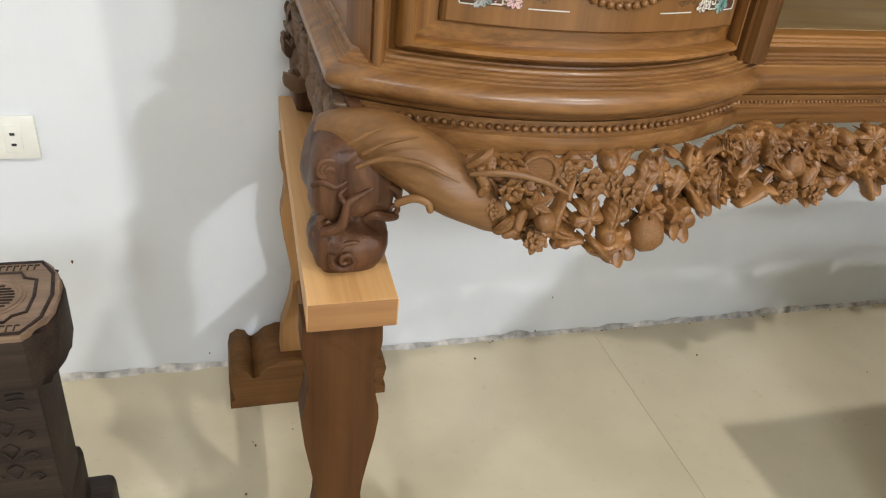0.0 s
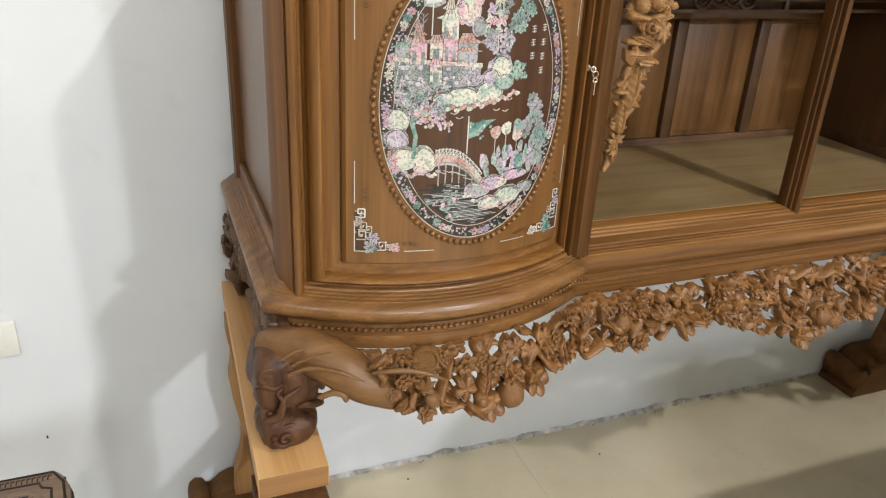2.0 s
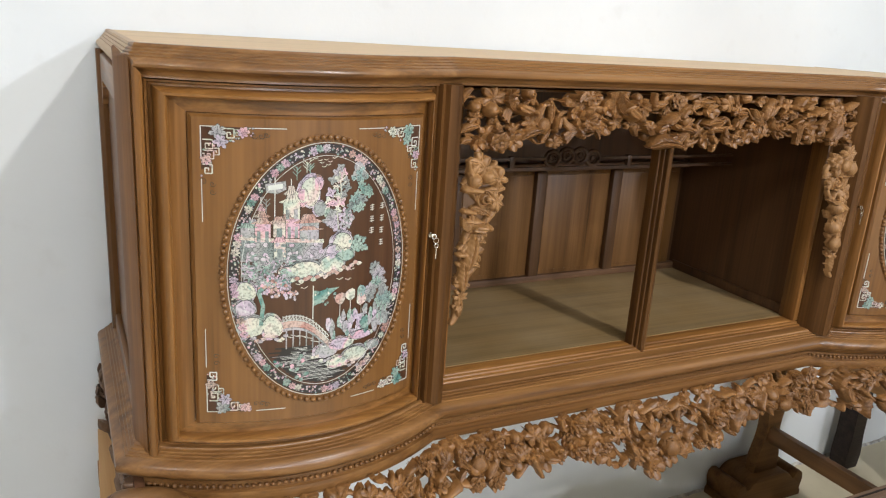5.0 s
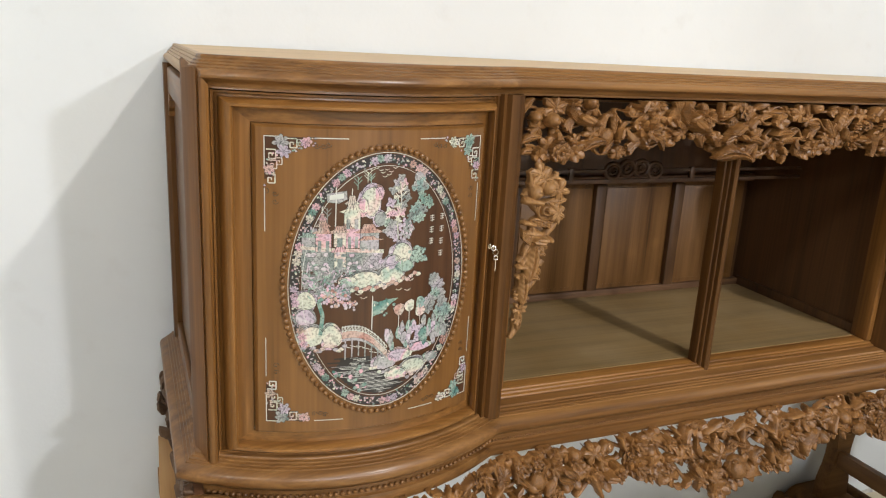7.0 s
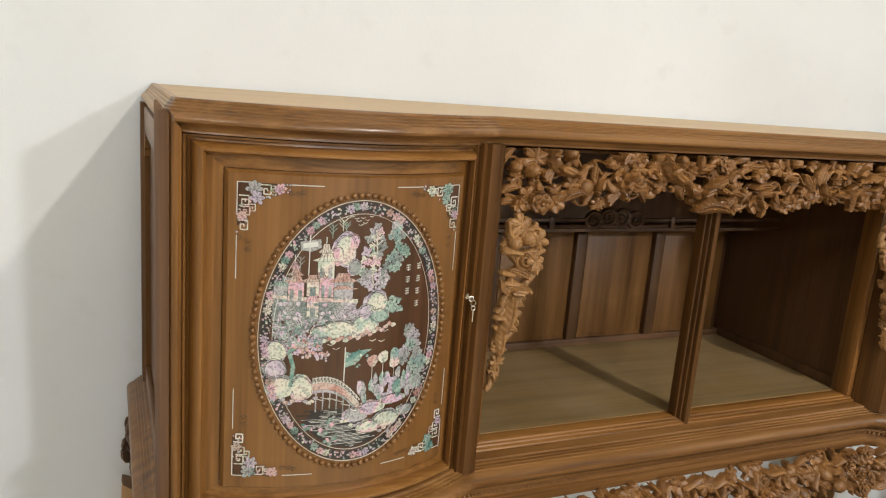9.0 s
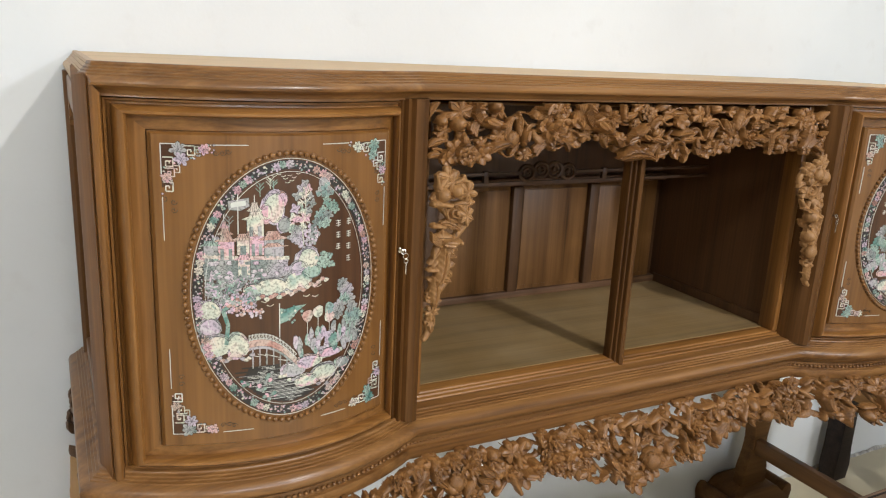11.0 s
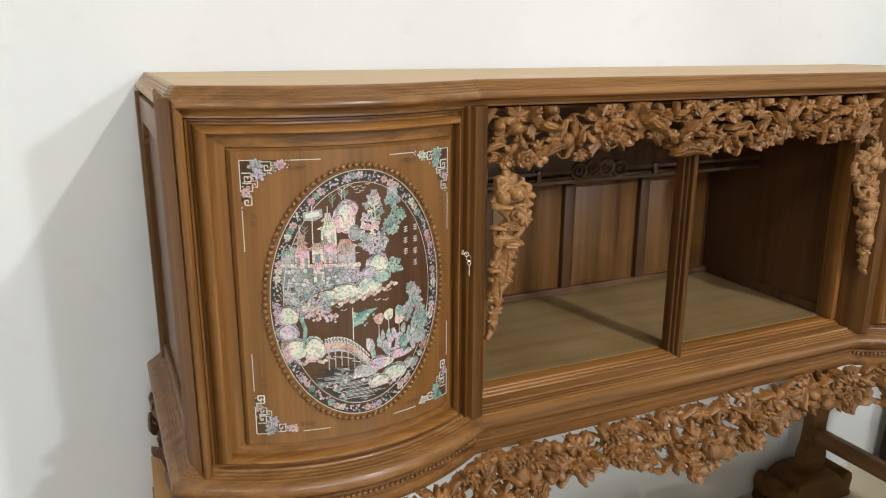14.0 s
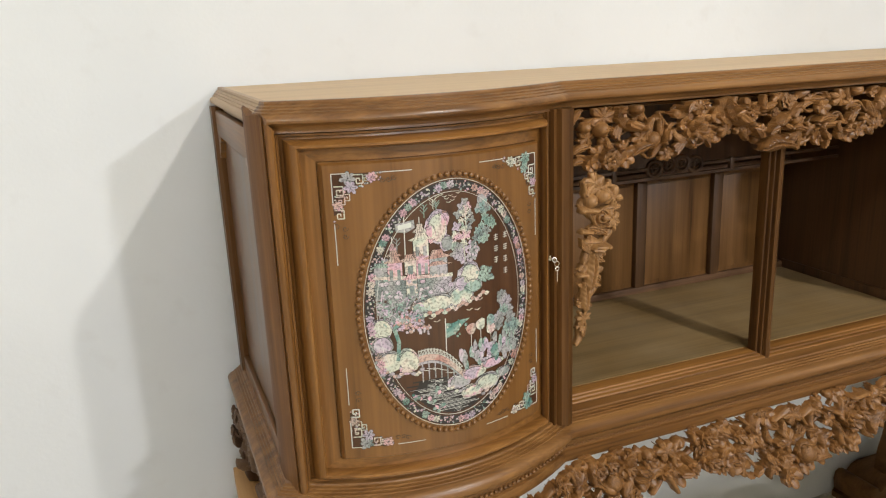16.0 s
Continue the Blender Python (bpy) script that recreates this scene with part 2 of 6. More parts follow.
PK, GR, CR, TE, LI, GY = (0.78, 0.48, 0.56), (0.42, 0.55, 0.47), (0.77, 0.76, 0.63), (0.11, 0.28, 0.25), (0.64, 0.52, 0.65), (0.46, 0.47, 0.46)
M_PEARL_MIX = pearl("pearl_mixed", [(0.25, GY), (0.38, GR), (0.48, CR), (0.58, PK), (0.68, LI), (0.8, GY)])
M_PEARL_PINK = pearl("pearl_pink", [(0.3, LI), (0.5, PK), (0.7, (0.72, 0.50, 0.44))])
M_PEARL_GREEN = pearl("pearl_green", [(0.3, TE), (0.5, GR), (0.7, (0.30, 0.44, 0.42))])
M_PEARL_CREAM = pearl("pearl_cream", [(0.3, (0.56, 0.63, 0.53)), (0.5, CR), (0.7, (0.72, 0.52, 0.50))])
M_PEARL_GREY = pearl("pearl_grey", [(0.3, (0.24, 0.30, 0.29)), (0.5, GY), (0.7, (0.50, 0.46, 0.52))], 0.22, 22)
M_PEARL_ROOF = pearl("pearl_roof", [(0.3, (0.50, 0.26, 0.22)), (0.5, (0.64, 0.42, 0.36)), (0.7, (0.60, 0.54, 0.46))])
M_PEARL_LILAC = pearl("pearl_lilac", [(0.3, (0.48, 0.46, 0.52)), (0.45, LI), (0.55, (0.66, 0.62, 0.66)), (0.7, (0.62, 0.48, 0.58))])
PEARLS = [M_PEARL_LILAC, M_PEARL_MIX, M_PEARL_PINK, M_PEARL_GREEN, M_PEARL_CREAM, M_PEARL_GREY]


# ---- mesh helpers ----
ORIGIN = {}


def thing(name, at, label, category, group=""):
    ob = new(name)
    ob.location = at
    ORIGIN[name] = ob
    ob.empty_display_size = 0.1
    return tagged(ob, label, category, group)


def attach(ob, parent):
    ob.parent = parent
    if parent.type == "EMPTY":
        ob.matrix_parent_inverse = Matrix.Translation(-parent.location)
    return ob


def part(name, bm, material, parent=None, label="", smooth=35, kind="", recalc=True):
    if recalc:
        bmesh.ops.recalc_face_normals(bm, faces=bm.faces)
    me = bpy.data.meshes.new(name)
    if smooth:
        lim = radians(smooth)
        for f in bm.faces:
            f.smooth = True
        for e in bm.edges:
            if len(e.link_faces) == 2 and e.calc_face_angle(0) > lim:
                e.smooth = False
    bm.to_mesh(me)
    bm.free()
    me.materials.append(material)
    ob = new(name, me)
    if parent:
        attach(ob, parent)
    return tagged(ob, label, kind=kind)


def box(bm, a, b, bevel=0.0):
    x0, y0, z0 = a
    x1, y1, z1 = b
    v = [bm.verts.new(p) for p in ((x0, y0, z0), (x1, y0, z0), (x1, y1, z0), (x0, y1, z0), (x0, y0, z1), (x1, y0, z1), (x1, y1, z1), (x0, y1, z1))]
    fs = [bm.faces.new([v[i] for i in q]) for q in ((3, 2, 1, 0), (4, 5, 6, 7), (0, 1, 5, 4), (1, 2, 6, 5), (2, 3, 7, 6), (3, 0, 4, 7))]
    if bevel:
        bmesh.ops.bevel(bm, geom=list({e for f in fs for e in f.edges}), offset=bevel, segments=2, affect="EDGES", profile=0.5)
    return bm


def boxes(*items, bevel=0.0):
    bm = bmesh.new()
    for a, b in items:
        box(bm, a, b, bevel)
    return bm


def prism(bm, outline, z0, z1, place=lambda x, y, z: (x, y, z), bevel=0.0):
    """An outline (x, y) raised from z0 to z1, put in place by a mapping."""
    lo = [bm.verts.new(place(x, y, z0)) for x, y in outline]
    hi = [bm.verts.new(place(x, y, z1)) for x, y in outline]
    n = len(outline)
    fs = [bm.faces.new((lo[i], lo[(i + 1) % n], hi[(i + 1) % n], hi[i])) for i in range(n)]
    caps = [bm.faces.new(lo[::-1]), bm.faces.new(hi)]
    if bevel:
        es = list({e for f in caps for e in f.edges})
        bmesh.ops.bevel(bm, geom=es, offset=bevel, segments=2, affect="EDGES", profile=0.5)
    return bm


def tube(bm, pts, radii, sides=7):
    """A tapering round rod through the points."""
    rings = []
    for i, p in enumerate(pts):
        p = Vector(p)
        d = (Vector(pts[min(i + 1, len(pts) - 1)]) - Vector(pts[max(i - 1, 0)])).normalized()
        q = d.to_track_quat("Z", "Y")
        r = radii[i] if hasattr(radii, "__len__") else radii
        rings.append([bm.verts.new(p + q @ Vector((r * math.cos(a), r * math.sin(a), 0))) for a in (2 * math.pi * k / sides for k in range(sides))])
    for a, b in zip(rings, rings[1:]):
        for k in range(sides):
            bm.faces.new((a[k], a[(k + 1) % sides], b[(k + 1) % sides], b[k]))
    bm.faces.new(rings[0][::-1])
    bm.faces.new(rings[-1])
    return bm


def smooth_tube(bm, pts, radii, sides=8, per=5):
    """A rod through the points along a rounded curve, with a rounded end."""
    p = [Vector(q) for q in pts]
    r = list(radii) if hasattr(radii, "__len__") else [radii] * len(p)
    path, rad = [], []
    for i in range(len(p) - 1):
        a, b, c, d = p[max(i - 1, 0)], p[i], p[i + 1], p[min(i + 2, len(p) - 1)]
        for k in range(per):
            t = k / per
            path.append(0.5 * (2 * b + (c - a) * t + (2 * a - 5 * b + 4 * c - d) * t * t + (3 * b - a - 3 * c + d) * t ** 3))
            rad.append(r[i] + (r[i + 1] - r[i]) * t)
    path.append(p[-1])
    rad.append(r[-1])
    way = (path[-1] - path[-2]).normalized()
    for f, g in ((0.5, 0.85), (0.85, 0.5), (1.0, 0.08)):
        path.append(p[-1] + way * r[-1] * f)
        rad.append(r[-1] * g)
    return tube(bm, path, rad, sides)


def ball(bm, c, r, squash=(1, 1, 1), sub=2):
    m = Matrix.Translation(c) @ Matrix.Diagonal((r * squash[0], r * squash[1], r * squash[2], 1))
    bmesh.ops.create_icosphere(bm, subdivisions=sub, radius=1, matrix=m)
    return bm


def offset_plan(plan, d):
    """The open polyline moved d to its right-hand side as it runs left to right (towards the viewer)."""
    out = []
    for i, p in enumerate(plan):
        a = Vector(plan[max(i - 1, 0)])
        b = Vector(p)
        c = Vector(plan[min(i + 1, len(plan) - 1)])
        d1 = (b - a).normalized() if i else (c - b).normalized()
        d2 = (c - b).normalized() if i < len(plan) - 1 else d1
        n1, n2 = Vector((d1.y, -d1.x)), Vector((d2.y, -d2.x))
        m = (n1 + n2)
        m = m / max(0.35, m.dot(n1))
        out.append((b.x + m.x * d, b.y + m.y * d))
    return out


def sweep(bm, plan, profile, close=True):
    """A moulding: profile rows of (outward, z) run along the plan."""
    rows = []
    for d, z in profile:
        rows.append([bm.verts.new((x, y, z)) for x, y in offset_plan(plan, d)])
    for a, b in zip(rows, rows[1:]):
        for i in range(len(plan) - 1):
            bm.faces.new((a[i], a[i + 1], b[i + 1], b[i]))
    if close:
        a, b = rows[-1], rows[0]
        for i in range(len(plan) - 1):
            bm.faces.new((a[i], a[i + 1], b[i + 1], b[i]))
        bm.faces.new([r[0] for r in rows])
        bm.faces.new([r[-1] for r in rows][::-1])
    return bm


# ---- the room ----
WALL_Y = 1.428
FZ = -0.05


def room():
    ob = part("wall_back", boxes(((-4.2, WALL_Y, -0.2), (7.2, WALL_Y + 0.2, 3.2))), M_WALL, smooth=0)
    tagged(ob, "white plastered wall with scuffs and faint stains", "wall", kind="structure")
    for nm, a, b in (("wall_front", (-4.2, -7.4, -0.2), (7.2, -7.2, 3.2)), ("wall_left", (-4.4, -7.4, -0.2), (-4.2, WALL_Y + 0.2, 3.2)), ("wall_right", (7.2, -7.4, -0.2), (7.4, WALL_Y + 0.2, 3.2))):
        tagged(part(nm, boxes((a, b)), M_WALL, smooth=0), "plain white plastered wall", "wall", kind="structure")
    tagged(part("ceiling", boxes(((-4.4, -7.4, 3.0), (7.4, WALL_Y + 0.2, 3.2))), M_WALL, smooth=0), "plain white ceiling", "ceiling", kind="structure")
    fl = part("floor", boxes(((-4.2, -7.2, -0.2), (7.2, WALL_Y, FZ - 0.0012))), M_GROUT, smooth=0)
    return tagged(fl, "matt beige floor tiles with thin joints", "floor", kind="structure")


FLOOR = room()

# ---- the cabinet ----
CX = 1.176
TOP, SILL, SHELF = 1.236, 0.7225, 0.7235
BACK = 1.42
XL = 0.285


def arc_y(x):
    """The bowed front of an end bay, as seen in plan."""
    return 0.895 + 1.45 * (min(x, 2 * CX - x) - 0.505) ** 2


XA = 0.728
MID_Y = arc_y(XA)


def front_plan(n=22, back=BACK, side=0.0):
    left = [(XL + (XA - XL) * i / n, arc_y(XL + (XA - XL) * i / n)) for i in range(n + 1)]
    right = [(2 * CX - x, y) for x, y in reversed(left)]
    plan = [(XL, back)] + left + right + [(2 * CX - XL, back)]
    if side:
        plan[0], plan[1] = (XL - side + 0.012, back), (XL - side + 0.012, plan[1][1])
        plan[-1], plan[-2] = (flip(plan[0][0]), back), (flip(plan[1][0]), plan[1][1])
    return plan


def flip(x):
    return 2 * CX - x


cabinet = thing("display_cabinet", (CX, 1.2, 0.491), "carved brown wooden sideboard with bowed pearl-inlaid doors, on stands", "cabinet")
PLAN = front_plan()


# the top: a bare board inside a moulded rim
def top_board():
    bm = bmesh.new()
    ins = offset_plan(front_plan(22, BACK, -0.004), -0.006)
    prism(bm, ins, TOP - 0.025, TOP)
    return part("top_board", bm, M_TOP, cabinet, "pale bare wooden top")


top_board()
# the corner posts cut the mitres of the cornice with a flat facet
FACET_A, FACET_B = Vector((0.2835, 0.974, 1.2)), Vector((0.2965, 0.9435, 1.2))


def cornice():
    bm = bmesh.new()
    t = TOP
    sweep(bm, front_plan(22, BACK, -0.004), [(-0.02, t - 0.003), (-0.004, t + 0.001), (0.001, t + 0.0005), (0.0025, t - 0.002), (0.0022, t - 0.004), (0.0055, t - 0.0058), (0.0052, t - 0.0076), (0.0085, t - 0.0094), (0.0082, t - 0.0112), (0.0115, t - 0.013), (0.0113, t - 0.0148), (0.0148, t - 0.0168), (0.0172, t - 0.0192), (0.018, t - 0.0222), (0.0168, t - 0.0252), (0.0132, t - 0.0272), (0.0085, t - 0.028), (0.0045, t - 0.0295), (0.0015, t - 0.0325), (0.0, t - 0.0355), (0.001, t - 0.0385), (-0.02, t - 0.0385)])
    for f in bm.faces:
        f.material_index = 1 if max(v.co.y for v in f.verts) > BACK - 0.001 else 0
    d = FACET_B - FACET_A
    n = Vector((d.y, -d.x, 0)).normalized()
    for sg in (1, -1):
        co, no = FACET_A - n * 0.001, n.copy()
        if sg < 0:
            co.x, no.x = flip(co.x), -no.x
        cut = bmesh.ops.bisect_plane(bm, geom=bm.verts[:] + bm.edges[:] + bm.faces[:], plane_co=co, plane_no=no, clear_outer=True)
        bmesh.ops.edgenet_fill(bm, edges=[e for e in cut["geom_cut"] if isinstance(e, bmesh.types.BMEdge)])
    ob = part("cornice", bm, M_CORN, cabinet, "dark reeded cornice with pale unstained ends", smooth=32)
    ob.data.materials.append(M_RIM)


cornice()
# base mouldings
bm = bmesh.new()
sweep(bm, PLAN, [(-0.035, 0.712), (0.002, 0.712), (0.004, 0.7105), (0.0042, 0.7085), (0.008, 0.7075), (0.0082, 0.7055), (0.012, 0.7045), (0.0122, 0.7025), (0.0165, 0.7015), (0.0168, 0.6995), (0.024, 0.6965), (0.028, 0.693), (0.030, 0.688), (0.029, 0.681), (0.023, 0.675), (0.014, 0.672), (0.0135, 0.669), (0.008, 0.664), (0.003, 0.662), (-0.035, 0.662)])
part("base_moulding", bm, M_CORN, cabinet, smooth=50)
bm = bmesh.new()
sweep(bm, PLAN, [(-0.03, 0.662), (0.006, 0.662), (0.006, 0.648), (0.011, 0.647), (0.012, 0.640), (0.010, 0.628), (-0.03, 0.628)])
part("apron_rail", bm, M_CORN, cabinet, smooth=50)


def along(plan, step):
    """Points at even steps along a polyline."""
    out, left = [], 0.0
    for a, b in zip(plan, plan[1:]):
        a, b = Vector(a), Vector(b)
        ln = (b - a).length
        while left < ln:
            out.append(tuple(a + (b - a) * (left / ln)))
            left += step
        left -= ln
    return out


def beads():
    bm = bmesh.new()
    line = offset_plan(PLAN[1:-1], 0.0080)
    for x, y in along(line[:23], 0.0088) + along(line[23:], 0.0088):
        ball(bm, (x, y, 0.6545), 0.0035, sub=2)
    for x, y in along(line[22:24], 0.0056)[1:]:
        ball(bm, (x, y, 0.6545), 0.0024, sub=1)
    return part("bead_string", bm, M_CARVE, cabinet, kind="stuff")


beads()

# sill of the middle bay, with its small steps
bm = bmesh.new()
mid = [(0.735, 1.0), (flip(0.735), 1.0)]
sweep(bm, mid, [(-0.03, SILL), (0.001, SILL), (0.0025, SILL - 0.0012), (0.003, SILL - 0.003), (0.007, SILL - 0.0036), (0.008, SILL - 0.0046), (0.0085, SILL - 0.0068), (0.014, SILL - 0.0074), (0.015, SILL - 0.0085), (0.0155, 0.7105), (0.016, 0.700), (-0.03, 0.700)])
part("sill", bm, M_WX, cabinet, smooth=50)


# corner posts and columns
def post(x_of, outline, name, z0=0.709, z1=1.194, material=M_POST):
    bm = bmesh.new()
    prism(bm, [(x_of(x), y) for x, y in outline], z0, z1)
    return part(name, bm, material, cabinet, smooth=40)


FACET = [(0.300, 1.01), (0.2830, 1.006), (0.2830, 0.974), (0.2960, 0.9428), (0.2975, 0.945), (0.300, 0.97)]
STRIP = [(0.297, 1.0), (0.2972, 0.9455), (0.2990, 0.9395), (0.302, 0.9372), (0.306, 0.9366), (0.3095, 0.939), (0.311, 0.945), (0.313, 1.0)]


def mitred_post(x_of, outline, name, material):
    """A corner upright whose top is mitred against the cornice."""
    bm = bmesh.new()
    prism(bm, [(x_of(x), y) for x, y in outline], 0.700, TOP + 0.01)
    n = Vector((0.031, 0, 0.026)).normalized()
    if x_of(0) > 1:
        n.x = -n.x
    cut = bmesh.ops.bisect_plane(bm, geom=bm.verts[:] + bm.edges[:] + bm.faces[:], plane_co=(x_of(0.2885), 0.96, TOP - 0.009), plane_no=n, clear_outer=True)
    bmesh.ops.edgenet_fill(bm, edges=[e for e in cut["geom_cut"] if isinstance(e, bmesh.types.BMEdge)])
    slant = bmesh.ops.bisect_plane(bm, geom=bm.verts[:] + bm.edges[:] + bm.faces[:], plane_co=(x_of(0.2845), 0.972, TOP - 0.016), plane_no=Vector((0.65 * (1 if x_of(0) > 1 else -1), -0.2, 0.73)).normalized(), clear_outer=True)
    bmesh.ops.edgenet_fill(bm, edges=[e for e in slant["geom_cut"] if isinstance(e, bmesh.types.BMEdge)])
    return part(name, bm, material, cabinet, smooth=30)


COLUMN = [(0.692, 1.02), (0.690, 0.952), (0.694, 0.947), (0.698, 0.950), (0.702, 0.943), (0.708, 0.946), (0.712, 0.938), (0.722, 0.934), (0.731, 0.938), (0.737, 0.955), (0.743, 0.965), (0.748, 1.02)]
for x_of in (lambda x: x, flip):
    mitred_post(x_of, FACET, "corner_post", M_POST)
    mitred_post(x_of, STRIP, "corner_strip", M_WZ)
    post(x_of, COLUMN, "column", 0.707, 1.20, M_COL)
    post(x_of, [(XL + 0.003, 1.418), (XL - 0.004, 1.418), (XL - 0.004, 1.385), (XL + 0.002, 1.378), (XL + 0.02, 1.378), (XL + 0.02, 1.418)], "back_post", 0.709, 1.205, M_COL)


def side_panel(x_of, s):
    bm = bmesh.new()
    x0, x1 = sorted((x_of(XL + 0.010), x_of(XL + 0.026)))
    box(bm, (x0, 1.0, 0.71), (x1, 1.385, 1.19))
    part("side_panel", bm, M_SIDEPANEL, cabinet, "glossy plain wooden side panel")
    bm = bmesh.new()
    x0, x1 = sorted((x_of(XL + 0.001), x_of(XL + 0.012)))
    box(bm, (x0, 1.005, 1.155), (x1, 1.38, 1.200), 0.004)
    part("side_rail", bm, M_WY, cabinet)
    part("side_rail", boxes(((x0, 1.005, 0.705), (x1, 1.38, 0.742)), bevel=0.004), M_WY, cabinet)
    for yy, sg in ((1.372, -1), (1.012, 1)):
        bm = bmesh.new()
        prism(bm, [(0, 0.16), (0, 0.12), (0.006, 0.118), (0.010, 0.128), (0.020, 0.134), (0.024, 0.146), (0.034, 0.150), (0.036, 0.16)], x0, x1, lambda u, v, w: (w, yy + sg * u, v + 1.0))
        part("side_bracket", bm, M_WZ, cabinet)


side_panel(lambda x: x, 1)
side_panel(flip, -1)


# carcass: back, floor and inner walls
def carcass():
    part("shelf_floor", boxes(((XL + 0.03, 1.022, 0.703), (flip(XL) - 0.03, BACK, SHELF))), M_INFLOOR, cabinet, "dusty bare shelf inside")
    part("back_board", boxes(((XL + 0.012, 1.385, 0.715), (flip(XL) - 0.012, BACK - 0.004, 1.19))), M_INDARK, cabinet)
    for x_of in (lambda x: x, flip):
        x0, x1 = sorted((x_of(0.735), x_of(0.752)))
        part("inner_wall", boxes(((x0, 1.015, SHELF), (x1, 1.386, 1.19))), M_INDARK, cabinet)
        x0, x1 = sorted((x_of(0.752), x_of(0.757)))
        bm = boxes(((x0, 1.03, SHELF), (x1, 1.37, 0.745)), bevel=0.0015)
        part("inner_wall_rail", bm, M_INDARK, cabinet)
    # framed panels at the back
    y0 = 1.365
    part("back_rail", boxes(((0.752, y0, SHELF), (flip(0.752), y0 + 0.021, 0.739)), bevel=0.002), M_INX, cabinet)
    part("back_rail", boxes(((0.752, y0, 0.983), (flip(0.752), y0 + 0.021, 1.000)), bevel=0.002), M_INX, cabinet)
    step = 0.2115
    for k in range(-2, 4):
        x = 1.169 + step * k
        if 0.76 < x < flip(0.76):
            part("back_stile", boxes(((x - 0.0135, y0 - 0.004, 0.739), (x + 0.0135, y0 + 0.021, 0.983)), bevel=0.003), M_STILE, cabinet)
    for k in range(-2, 4):
        a, b = max(0.755, 1.169 + step * (k - 1) + 0.0135), min(flip(0.755), 1.169 + step * k - 0.0135)
        if b - a > 0.03:
            bm = boxes(((a - 0.004, y0 + 0.010, 0.737), (b + 0.004, y0 + 0.018, 0.985)), ((a + 0.007, y0 + 0.007, 0.749), (b - 0.007, y0 + 0.0115, 0.973)), bevel=0.002)
            part("back_panel", bm, M_INZ, cabinet, "raised wooden back panel")
    part("ceiling_board", boxes(((XL + 0.03, 1.0, 1.192), (flip(XL) - 0.03, BACK - 0.004, 1.206))), M_INX, cabinet)
    # mullion
    bm = bmesh.new()
    xm = 1.176
    half = [(0.018, 1.016), (0.018, 1.002), (0.0165, 0.998), (0.0140, 0.997), (0.0128, 0.9995), (0.0105, 0.9915), (0.0085, 0.9905), (0.0070, 0.9930), (0.0048, 0.9850), (0.0, 0.9820)]
    prism(bm, [(xm - w, y) for w, y in half] + [(xm + w, y) for w, y in reversed(half[:-1])], SILL - 0.010, 1.195)
    part("mullion", bm, M_COL, cabinet, smooth=40)
    # jambs of the middle bay
    for x_of in (lambda x: x, flip):
        x0, x1 = sorted((x_of(0.748), x_of(0.762)))
        part("jamb", boxes(((x0, 0.99, SILL), (x1, 1.03, 1.195)), bevel=0.003), M_WZ, cabinet)
    part("head_rail", boxes(((0.745, 1.000, 1.188), (flip(0.745), 1.02, 1.197)), bevel=0.002), M_WX, cabinet)


carcass()


# doors with stepped frames and a raised field
D0, D1, DZ0, DZ1 = 0.311, 0.694, 0.710, 1.197
IN_L, IN_R, IN_B, IN_T = 0.046, 0.025, 0.038, 0.037
FIELD = 0.0175


